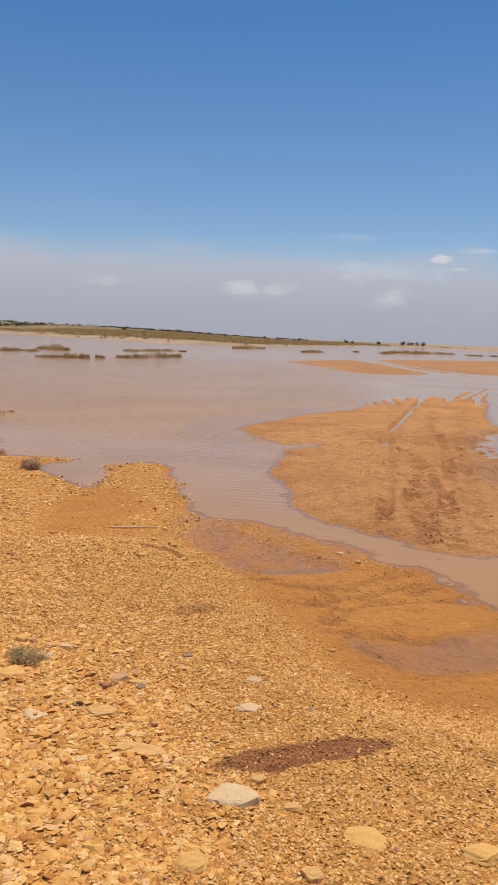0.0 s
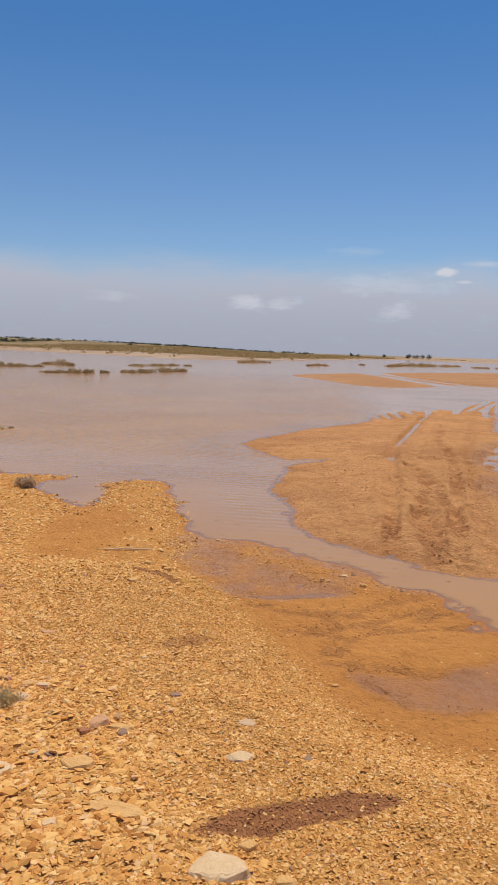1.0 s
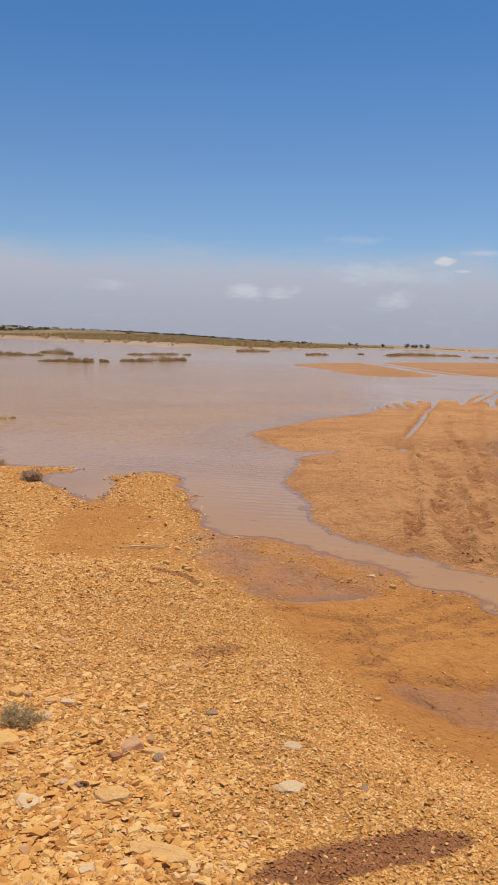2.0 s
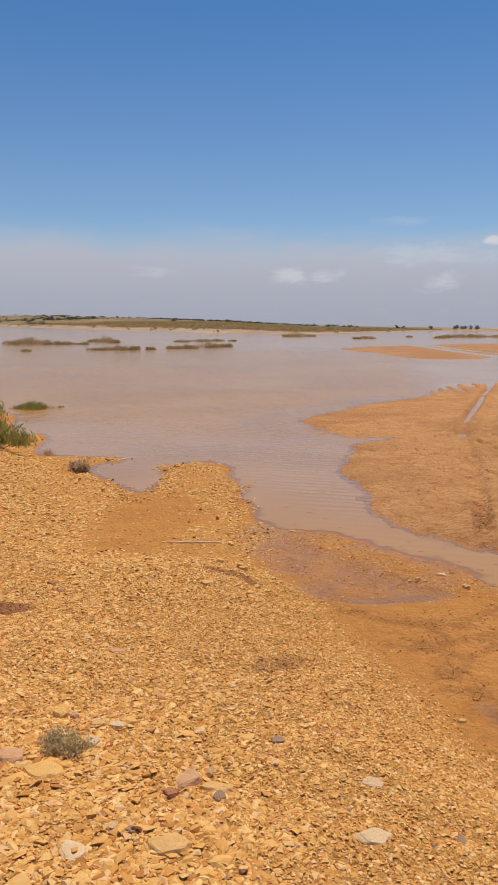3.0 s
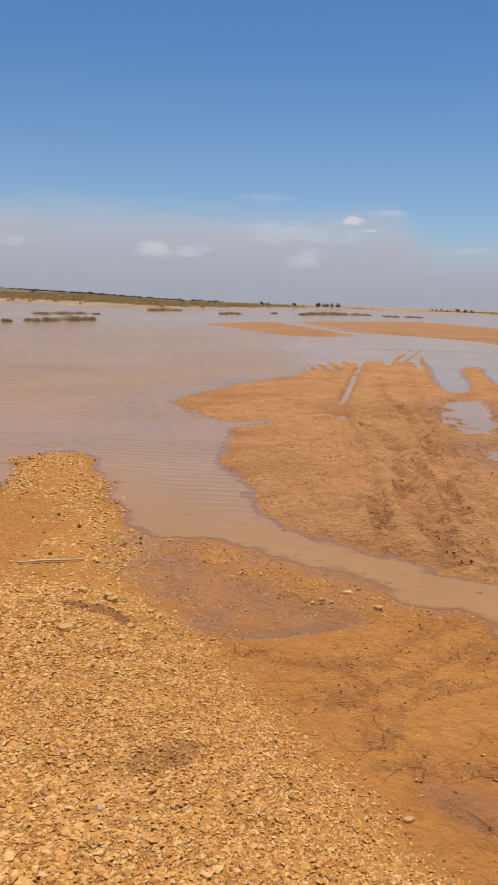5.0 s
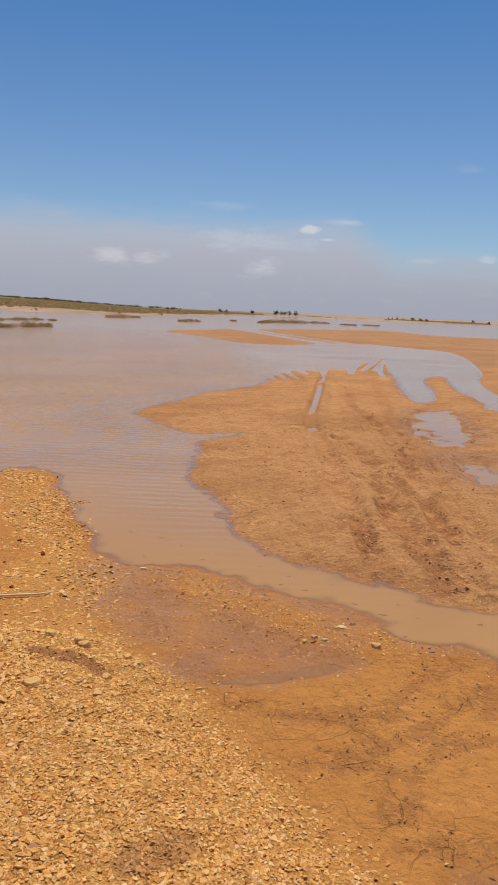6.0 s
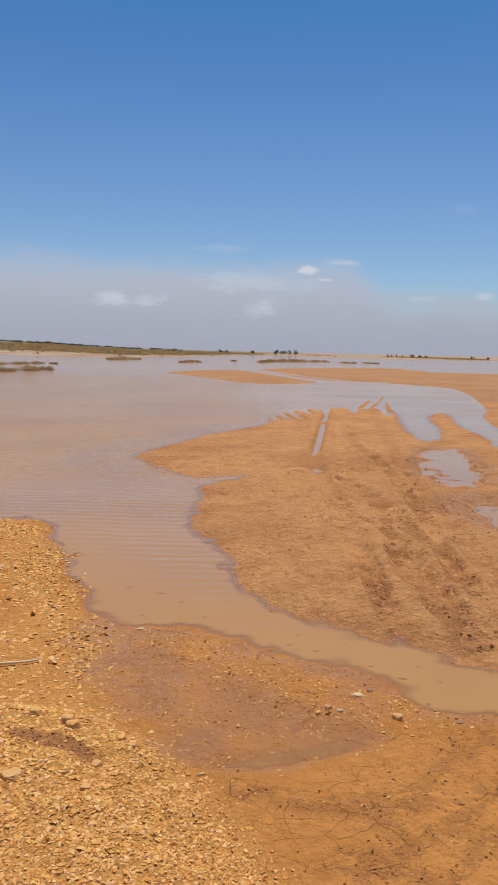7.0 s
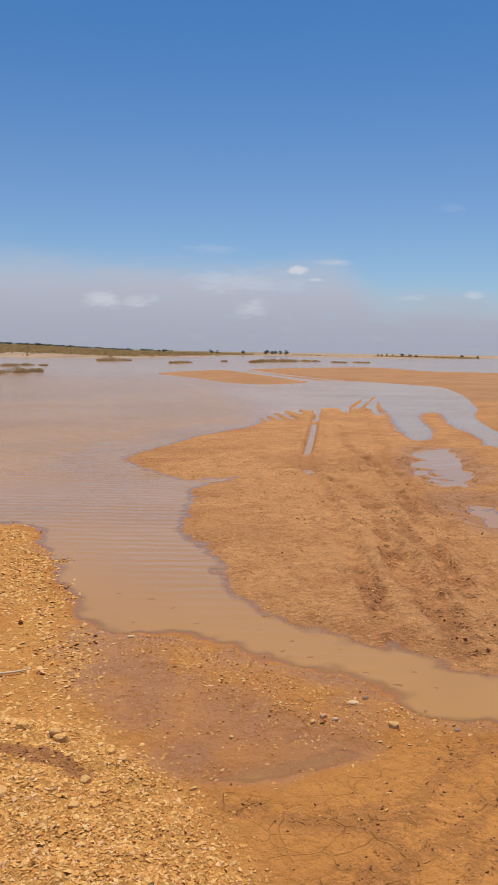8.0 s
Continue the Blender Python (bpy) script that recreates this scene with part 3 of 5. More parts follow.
    z_spit = np.where(spit > 0.0, np.maximum(z_spit, 0.03 * step(spit, 0.0, 0.3)), z_spit)
    # half-drowned tyre ridges beyond the spit's far shoulder
    for ends in DROWNED_RIDGES:
        near = (x > 1) & (x < 9.5) & (y > 20) & (y < 35)
        d, s = edge_distance(pts[near], np.array(ends), False)
        full = float(np.hypot(ends[-1][0] - ends[0][0], ends[-1][1] - ends[0][1]))
        d = np.abs(d + 0.06 * grain(x[near], y[near], 0.8, 24))
        z_spit[near] = np.maximum(z_spit[near], (0.05 - 0.03 * s / full + 0.03 * grain(x[near], y[near], 0.5, 30)) * np.exp(-(d / 0.08) ** 2) - 0.02)
    # water lies between them
    for ends in FLOODED_RUTS:
        near = (x > 1) & (x < 9.5) & (y > 18) & (y < 35)
        d, _ = edge_distance(pts[near], np.array(ends), False)
        z_spit[near] -= 0.10 * np.exp(-(np.abs(d + 0.07 * grain(x[near], y[near], 0.6, 39)) / (0.10 + 0.05 * grain(x[near], y[near], 1.4, 42))) ** 4)
    # the water that stands in the left rut
    near = (np.abs(y - 18.0) < 3.6) & (x > 1) & (x < 4.5)
    d, _ = edge_distance(pts[near], smooth(RUTS[0][0], False), False)
    z_spit[near] -= 0.085 * np.exp(-(d / 0.075) ** 4) * step(np.abs(y[near] - 18.0 + 0.3 * grain(x[near], y[near], 0.5, 28)), 3.3, 2.4)
    z_spit -= 0.085 * step(np.hypot((x - 1.62) / 0.26, (y - 13.5) / 0.42) + 0.2 * grain(x, y, 0.2, 36), 1.1, 0.1)
    pool, pool_b = signed(pts, POOL) + rag, signed(pts, POOL_B) + rag
    z_spit -= 0.12 * step(pool, -0.25, 0.12) + 0.106 * step(pool_b, -0.25, 0.3)
    z_spit += (0.085 * step(pool, 0.6, 0.1) * step(pool, -0.4, 0.0) + 0.03 * step(pool_b, -0.3, 0.1)) * grain(x, y, 0.22, 29, 2)
    neck = step(np.hypot((x - 4.95) / 0.9, (y - 16.7) / 0.8), 1.0, 0.5)
    z_spit = z_spit * (1 - 0.75 * neck)
    z_bar = shelf(bar, 0.16, 3.0)
    for course, half, deep in FAR_RUTS:
        d, _ = edge_distance(pts, smooth(course, False), False)
        z_bar -= deep * np.exp(-(d / half) ** 2) * (bar > -1)
    left = step(np.arctan2(x, y), radians(6), radians(-28))
    z_far = np.where(far > 0, 0.35 * (1 - np.exp(-np.maximum(far, 0) / 9)) + left * 8.2 * step(far, 2, 170) + 0.9 * step(far, 30, 500), np.maximum(bed, 0.03 * far))
    z = np.maximum.reduce([z_bank, z_spit, z_bar, z_far])
    dry = step(z, 0.0, 0.03)
    on_spit, on_bank = (z_spit >= z_bank) & (spit > -0.5), bank > 0
    cover = step(high, -0.22 + 0.0 * x, 0.1)
    strand = step(bank, 0.0, 0.1) * step(x - 0.15 * (y - 6.5), -0.72, -1.1) * (y > 5.9)
    cover = np.maximum(cover, (0.5 + 0.3 * grain(x, y, 0.5, 44)) * strand) * (1 - 0.93 * step(signed(pts, PATCH) + 2 * rag, -0.12, 0.12)) * on_bank
    z += dry * (0.010 * grain(x, y, 0.35, 11) * on_bank + on_bank * cover * 0.018 * grain(x, y, 0.14, 12))
    z += on_bank * (1 - cover) * 0.004 * grain(x, y, 0.11, 13)
    z += on_bank * soak * (0.005 + 0.009 * grain(x, y, 0.22, 15, 4) + 0.005 * grain(x, y, 0.05, 16, 2))
    rough = np.clip(0.45 + lug + 0.4 * grain(x, y, 1.6, 21), 0.1, 1.5) * step(spit, 0.0, 0.25)
    z += on_spit * rough * (0.022 * np.abs(grain(x, y, 0.24, 22, 3)) + 0.016 * grain(x, y, 0.10, 23, 2) + 0.008 * grain(x, y, 0.06, 26, 1) - 0.003)
    z += step(far, 0, 60) * 0.5 * grain(x, y, 30.0, 31)
    z += 0.006 * step(np.abs(z), 0.022, 0.004) * grain(x, y, 0.13, 18, 2) * (np.hypot(x, y) < 16)
    puddled = step(puddle + 0.9 * rag, -0.04, 0.05) * on_bank
    z = z * (1 - puddled) + (-0.003 + 0.003 * grain(x, y, 0.12, 17)) * puddled
    wet = np.maximum(0.3 * step(z, 0.014, 0.002), 0.85 * soak * on_bank)
    wet = np.maximum(wet, (0.5 * step(bank, 0.5, 0.03) * step(x, -1.3, -0.8) + 0.3 * step(bank, 0.3, 0.02) * step(x, -0.8, -1.3)) * on_bank * (y > 5.8))
    wet = np.maximum(wet, 0.85 * step(z, 0.02, 0.004) * on_spit * (y > 19))
    wet = np.maximum(wet, 0.9 * step(puddle_b, -0.12, 0.05))
    wet = np.maximum(wet, 0.6 * on_spit * step(np.maximum(pool, pool_b), -0.7, -0.1))
    wet = np.maximum(wet, 0.3 * (bar > -0.5))
    wet = np.clip(wet + (0.2 + 0.3 * on_bank) * grain(x, y, 0.2, 41) * (wet > 0.03), 0, 1) * (np.hypot(x, y) < 120)
    wet = np.maximum(wet, step(puddle + 0.5 * rag, -0.02, 0.03) * on_bank)
    seam = np.zeros_like(x)
    near = (x > -0.7) & (x < 1.8) & (y > 3.7) & (y < 6.2)
    for course, half in MUD_MARKS:
        d, _ = edge_distance(pts[near], smooth(course, False), False)
        seam[near] = np.maximum(seam[near], np.exp(-((d + 0.06 * grain(x[near], y[near], 0.14, 37)) / half) ** 2))
    seam *= on_bank * (1 - cover)
    z -= 0.012 * seam - 0.014 * seam * np.abs(grain(x, y, 0.07, 38, 2))
    red = dark_patch(x, y)
    crack = on_bank * (1 - cover) * step(bank, 0.05, 0.3) * (1 - 0.5 * soak) * (x > -0.75) * np.clip(0.35 + 0.45 * seam - 0.3 * soak, 0, 1) + 0.12 * on_spit * step(spit, 0.1, 0.6)
    return z, dict(gravel=cover, wet=wet, red=red, crack=crack, scrub=step(far + 10 * grain(x, y, 22.0, 74) + 20 * step(np.arctan2(x, y), radians(-9), radians(-3)), 24, 38) * step(np.arctan2(x, y), radians(12), radians(3)), pale=step(far, -1.5, 1.0), track=np.maximum(churn * on_spit, 0.8 * seam), tread=tread * on_spit * step(spit, 0.0, 0.3), bar=(bar > -0.5) * (y > 30) * 1.0, spit=np.maximum(on_spit * 1.0, (bar > 0) * 1.0))


# ---------------------------------------------------------------- mesh helpers
def mesh_of(name, verts, faces, mat, values=None, flat=True):
    """A mesh from arrays: verts (n, 3), faces (m, 3) or (m, 4)."""
    me = bpy.data.meshes.new(name)
    verts, faces = np.asarray(verts, np.float32), np.asarray(faces, np.int32)
    k = faces.shape[1]
    me.vertices.add(len(verts)), me.loops.add(faces.size), me.polygons.add(len(faces))
    me.vertices.foreach_set("co", verts.ravel())
    me.loops.foreach_set("vertex_index", faces.ravel())
    me.polygons.foreach_set("loop_start", np.arange(0, faces.size, k, dtype=np.int32))
    me.polygons.foreach_set("use_smooth", np.full(len(faces), not flat))
    me.update(calc_edges=True)
    for key, v in (values or {}).items():
        me.attributes.new(key, "FLOAT", "POINT").data.foreach_set("value", np.asarray(v, np.float32))
    me.materials.append(mat)
    return me


def part(name, me, parent, label=""):
    ob = new(name, me)
    ob.parent = parent
    return tagged(ob, label)


# ---------------------------------------------------------------- ground and water
HUB = np.array([-0.3, -3.0])


def fan(radii, angles):
    r, a = np.meshgrid(radii, angles, indexing="ij")
    return (HUB[0] + r * np.sin(a)).ravel(), (HUB[1] + r * np.cos(a)).ravel()


def fan_faces(rows, cols):
    i = np.arange(rows - 1)[:, None] * cols + np.arange(cols)[None, :]
    nxt = np.arange(rows - 1)[:, None] * cols + (np.arange(cols)[None, :] + 1) % cols
    return np.stack([i, nxt, nxt + cols, i + cols], -1).reshape(-1, 4)


angles = np.concatenate([np.radians(np.arange(-31, 31, 0.18)), np.radians(np.arange(31, 329, 6.0))])
radii = np.concatenate([np.geomspace(0.003, 3.8, 14), np.geomspace(3.9, 9.5, 230), np.geomspace(9.55, 20, 300), np.geomspace(20.1, 32, 95), np.geomspace(32.4, 420, 170), np.geomspace(440, 4300, 26)])
gx, gy = fan(radii, angles)
gz, cover = terrain(gx, gy)
ground = new("ground", mesh_of("ground", np.stack([gx, gy, gz], 1), fan_faces(len(radii), len(angles)), EARTH, cover, flat=False))
tagged(ground, "yellow-brown earth, gravel bank and orange mud flats", "ground", kind="structure")

wx, wy, wz = (v.reshape(len(radii), len(angles))[10:] for v in (gx, gy, gz))
depth = -wz
quads = fan_faces(depth.shape[0], depth.shape[1])
keep = depth.ravel()[quads].max(1) > -0.012
quads = quads[keep]
used = np.unique(quads)
index = np.zeros(depth.size, np.int64)
index[used] = np.arange(len(used))


def ruffle(x, y):
    """Where the wind ruffles the shallows most."""
    out = step(np.hypot((x + 2.1) / 1.7, (y - 11.2) / 0.9) + 0.4 * grain(x, y, 1.2, 95), 1.1, 0.5)
    d, _ = edge_distance(np.stack([x, y], 1), smooth([(0.1, 8.4), (-0.45, 9.6), (-0.5, 11.5), (-0.9, 13.4), (-1.5, 15.0), (-0.6, 17.0), (0.8, 19.9)], False), False)
    out = np.maximum(out, step(d + 0.3 * grain(x, y, 1.0, 96), 1.1, 0.3))
    return out


def choppiness(x, y):
    """The open water to the left, stirred by the wind."""
    return step(x - 0.10 * y + 2.0 * grain(x, y * 0.3, 6.0, 97), 1.5, -2.0) * step(y, 10, 16) * step(y, 75, 45)


sheet = np.stack([wx.ravel()[used], wy.ravel()[used], np.zeros(len(used))], 1)
water = new("water", mesh_of("water", sheet, index[quads], WATER, dict(depth=depth.ravel()[used], ripple=ruffle(sheet[:, 0], sheet[:, 1]), choppy=choppiness(sheet[:, 0], sheet[:, 1])), flat=False))
tagged(water, "shallow muddy brown floodwater with faint ripples", "water", kind="structure")


def height_at(x, y):
    return float(terrain(np.array([float(x)]), np.array([float(y)]))[0][0])


# ---------------------------------------------------------------- gravel
rng = np.random.default_rng(7)


def hull(count, seed, flatness, angular=0.25):
    """A small broken stone: the hull of a few points on a flattened ball, about 1 across."""
    r = np.random.default_rng(seed)
    bm = bmesh.new()
    for i in range(count):
        up = 1 - 2 * (i + 0.5) / count
        v = np.array([math.cos(2.4 * i) * math.sqrt(1 - up * up), math.sin(2.4 * i) * math.sqrt(1 - up * up), up]) + r.normal(0, 0.32, 3)
        v /= np.linalg.norm(v)
        v *= r.uniform(1 - angular, 1.0) * 0.5
        bm.verts.new((v[0] * r.uniform(0.85, 1.15), v[1] * 0.78, v[2] * flatness))
    bmesh.ops.convex_hull(bm, input=list(bm.verts))
    bmesh.ops.delete(bm, geom=[v for v in bm.verts if not v.link_faces], context="VERTS")
    bmesh.ops.recalc_face_normals(bm, faces=list(bm.faces))
    bm.verts.index_update()
    vs = np.array([v.co[:] for v in bm.verts])
    fs = np.array([[v.index for v in f.verts] for f in bm.faces])
    bm.free()
    return vs, fs


def turns(n, tilt):
    """Random turns: any heading, a tilt of about that many radians."""
    yaw, ax, am = rng.uniform(0, 6.283, n), rng.uniform(0, 6.283, n), rng.normal(0, tilt, n)
    c, s = np.cos(yaw), np.sin(yaw)
    rz = np.zeros((n, 3, 3))
    rz[:, 0, 0], rz[:, 0, 1], rz[:, 1, 0], rz[:, 1, 1], rz[:, 2, 2] = c, -s, s, c, 1
    k = np.stack([np.cos(ax), np.sin(ax), np.zeros(n)], 1)
    kx = np.zeros((n, 3, 3))
    kx[:, 0, 2], kx[:, 1, 2], kx[:, 2, 0], kx[:, 2, 1] = k[:, 1], -k[:, 0], -k[:, 1], k[:, 0]
    rt = np.eye(3) + np.sin(am)[:, None, None] * kx + (1 - np.cos(am))[:, None, None] * (kx @ kx)
    return rt @ rz


def heap(x, y, size, shapes, tilt, sink, z, red, wet, tint):
    """Joins one stone at each place: vertices, faces and values."""
    vs, fs, values, base = [], [], dict(tint=[], red=[], wet=[]), 0
    kind, rot = rng.integers(0, len(shapes), len(x)), turns(len(x), tilt)
    for k, (sv, sf) in enumerate(shapes):
        pick = np.where(kind == k)[0]
        if not len(pick):
            continue
        stretch = rng.uniform(0.75, 1.3, (len(pick), 1, 3)) * np.array([1, 1, 0.9])
        local = np.einsum("nij,nvj->nvi", rot[pick], sv[None] * stretch * size[pick, None, None])
        low = -local[:, :, 2].min(1)
        spot = np.stack([x[pick], y[pick], z[pick] + low - sink * size[pick]], 1)
        vs.append((local + spot[:, None]).reshape(-1, 3))
        fs.append((sf[None] + (base + np.arange(len(pick)) * len(sv))[:, None, None]).reshape(-1, 3))
        base += len(pick) * len(sv)
        for key, v in (("tint", tint), ("red", red), ("wet", wet)):
            values[key].append(np.repeat(v[pick], len(sv)))
    return np.concatenate(vs), np.concatenate(fs), {k: np.concatenate(v) for k, v in values.items()}


def scatter(count, lo, hi, chance):
    """Random places in a box that pass chance(x, y, cover)."""
    x, y = rng.uniform(lo[0], hi[0], count), rng.uniform(lo[1], hi[1], count)
    rim = np.abs(x + 0.1) - (0.75 + 0.44 * (y + 0.4)) + 0.3 * grain(x, y, 0.7, 62)
    seen = rng.uniform(size=count) < step(rim, 1.3, -0.1) * step(y + 0.4 * grain(x, y, 0.6, 63), 0.3, 1.7)
    x, y = x[seen], y[seen]
    z, cov = terrain(x, y)
    ok = rng.uniform(size=len(x)) < chance(x, y, z, cov)
    return x[ok], y[ok], z[ok], {k: v[ok] for k, v in cov.items()}


def coarse(x, y):
    """Where the gravel is of large pieces (1) or fine (0)."""
    return np.clip(step(x + 0.1 * (y - 2.5), 0.3, -0.75) * (1 - 0.5 * step(y, 3.5, 4.8) * step(x, -1.8, -0.7)) + 0.28 * grain(x, y, 0.8, 61), 0.0, 1)


def tints(n):
    t = np.clip(rng.normal(0.47, 0.25, n), 0.0, 0.9)
    odd = rng.uniform(size=n)
    t[odd > 0.93] = rng.uniform(0.8, 0.95, (odd > 0.93).sum())
    t[odd > 0.992] = rng.uniform(0.95, 1.0, (odd > 0.992).sum())
    return t


CRUMBLES = [hull(8, 150 + i, 0.35) for i in range(10)]
CHIPS = [hull(6, 100 + i, 0.5) for i in range(14)]
SLABS = [hull(10, 200 + i, 0.36, 0.2) for i in range(20)]


def stones_layer(name, label, count, lo, hi, chance, sizes, shapes, tilt, sink, damp=0.8, mat=None, kind_word="gravel"):
    x, y, z, cov = scatter(count, lo, hi, chance)
    size = sizes(x, y, len(x))
    red = np.clip(cov["red"] * 1.25, 0, 1) * (rng.uniform(size=len(x)) < 0.94)
    v, f, values = heap(x, y, size, shapes, tilt, sink, z, red, damp * cov["wet"], tints(len(x)))
    ob = new(name, mesh_of(name, v, f, mat or STONE, values))
    return tagged(ob, label, kind_word, kind="stuff")


fine_gravel = stones_layer(
    "fine_gravel", "fine yellow-orange limestone chips covering the bank", 240000, (-3.0, 0.8), (2.3, 6.3),
    lambda x, y, z, c: 0.95 * c["gravel"] * step(y, 6.4, 4.4) * step(x + 0.4 * grain(x, y, 0.6, 64), 2.1, 1.1) * (z > 0.004),
    lambda x, y, n: rng.uniform(0.013, 0.028, n), CHIPS, 0.32, 0.15)
gravel = stones_layer(
    "gravel", "loose angular yellow limestone gravel on the bank", 375000, (-8.2, 0.5), (2.4, 14.5),
    lambda x, y, z, c: c["gravel"] * (0.62 + 0.38 * coarse(x, y)) * (1 - 0.4 * step(y + 0.4 * x, 5.5, 6.1)) * step(y, 17, 5.5) * (1 - 0.8 * c["red"]) * (z > 0.0),
    lambda x, y, n: rng.uniform(0.021, 0.056, n) * (0.55 + (0.30 + 0.40 * step(y, 4.2, 2.8)) * coarse(x, y) + 0.2 * step(y, 5.2, 7.5)), SLABS, 0.23, 0.16, 0.25)
strewn = stones_layer(
    "strewn_pebbles", "small pale pebbles strewn over wet mud and water's edge", 130000, (-3.2, 3.4), (3.2, 12),
    lambda x, y, z, c: (1 - c["gravel"]) * (z > -0.012) * (z < 0.11) * (0.012 + 0.55 * (c["spit"] < 0.5) * pebble_ridge(np.stack([x, y], 1)) + 0.2 * (c["spit"] < 0.5) * (c["wet"] > 0.4) * (y > 5.5)
        + 0.13 * (c["spit"] < 0.5) * step(x, -0.7, -1.1) * (y > 6.2) + 0.09 * (c["spit"] > 0.5) * step(z, 0.05, 0.01) * (y < 11)),
    lambda x, y, n: rng.uniform(0.009, 0.032, n), CHIPS, 0.35, 0.2, 0.25)

ridge_pebbles = stones_layer(
    "ridge_pebbles", "pale pebbles and grit along a low mud ridge", 9000, (-1.1, 5.6), (1.1, 7.4),
    lambda x, y, z, c: (z > -0.004) * (c["spit"] < 0.5) * (0.8 * pebble_ridge(np.stack([x, y], 1)) * step(grain(x, y, 0.3, 92), -0.2, 0.4) + 0.22 * (c["wet"] > 0.3)),
    lambda x, y, n: rng.uniform(0.010, 0.036, n) * rng.uniform(0.6, 1.1, n), SLABS, 0.3, 0.25, 0.6)
shore_pebbles = stones_layer(
    "shore_pebbles", "pale pebbles lapped by the water's edge", 60000, (-4.5, 6.5), (-0.6, 12.5),
    lambda x, y, z, c: 0.5 * step(x, -0.8, -1.15) * (z > -0.03) * (z < 0.02) * step(grain(x, y, 0.4, 93), -0.3, 0.4),
    lambda x, y, n: rng.uniform(0.015, 0.05, n), SLABS, 0.3, 0.1, 0.1)
CRUMB = rock_material("mud_crumb", (0.42, 0.185, 0.064), (0.54, 0.245, 0.083), (0.32, 0.138, 0.05))
crumbs = stones_layer(
    "mud_crumbs", "crumbs of churned brown mud along the tyre tracks", 260000, (-1, 6.4), (6.5, 19),
    lambda x, y, z, c: (c["spit"] > 0.5) * (z > 0.004) * (0.012 + 0.95 * np.clip(1.6 * c["track"] - 0.38, 0, 1) + 0.12 * step(grain(x, y, 1.3, 82), -0.1, 0.6)) * step(y, 19, 10),
    lambda x, y, n: rng.uniform(0.016, 0.05, n) * (0.75 + 0.03 * y), CRUMBLES, 0.35, 0.27, 0.4, CRUMB, "mud")

mud_bits = stones_layer(
    "mud_bits", "crumbs of torn brown mud on the drying flat", 110000, (-0.9, 3.6), (1.9, 7.3),
    lambda x, y, z, c: (c["spit"] < 0.5) * (z > 0.0) * (c["gravel"] < 0.4) * (0.03 + 0.75 * c["track"] + 0.12 * step(grain(x, y, 0.5, 83), 0.1, 0.5)),
    lambda x, y, n: rng.uniform(0.006, 0.024, n), CRUMBLES, 0.4, 0.25, 0.5, CRUMB, "mud")

# the largest loose pieces, each by itself
x, y, z, cov = scatter(5200, (-3.0, 1.85), (1.3, 6.3), lambda x, y, z, c: (c["gravel"] > 0.8) * (c["red"] < 0.2) * (0.01 + 0.40 * coarse(x, y) * step(x + 0.25 * (y - 2), 0.1, -0.9)) * step(y, 5.2, 2.6))
pieces = []
for i in range(16):
    v, f = hull(18, 300 + i, 0.34, 0.2)
    t = tints(1)
    pieces.append(mesh_of("stone", v * 0.09, f, STONE, dict(tint=np.full(len(v), t[0]), red=np.zeros(len(v)), wet=np.zeros(len(v)))))
for i in range(min(len(x), 290)):
    s = float(0.05 + 0.06 * rng.uniform() ** 2) * (0.6 + 0.5 * float(coarse(x[i:i + 1], y[i:i + 1])[0]))
    ob = new("stone", pieces[int(rng.integers(0, 16))])
    ob.matrix_world = pose(x[i], y[i], z[i] - 0.01 * s, rng.normal(0, 6), rng.normal(0, 6), rng.uniform(0, 360)) @ Matrix.Diagonal((s / 0.09, s / 0.09 * rng.uniform(0.7, 1.1), s / 0.09 * rng.uniform(0.7, 1.1), 1))
    ob.parent = ground


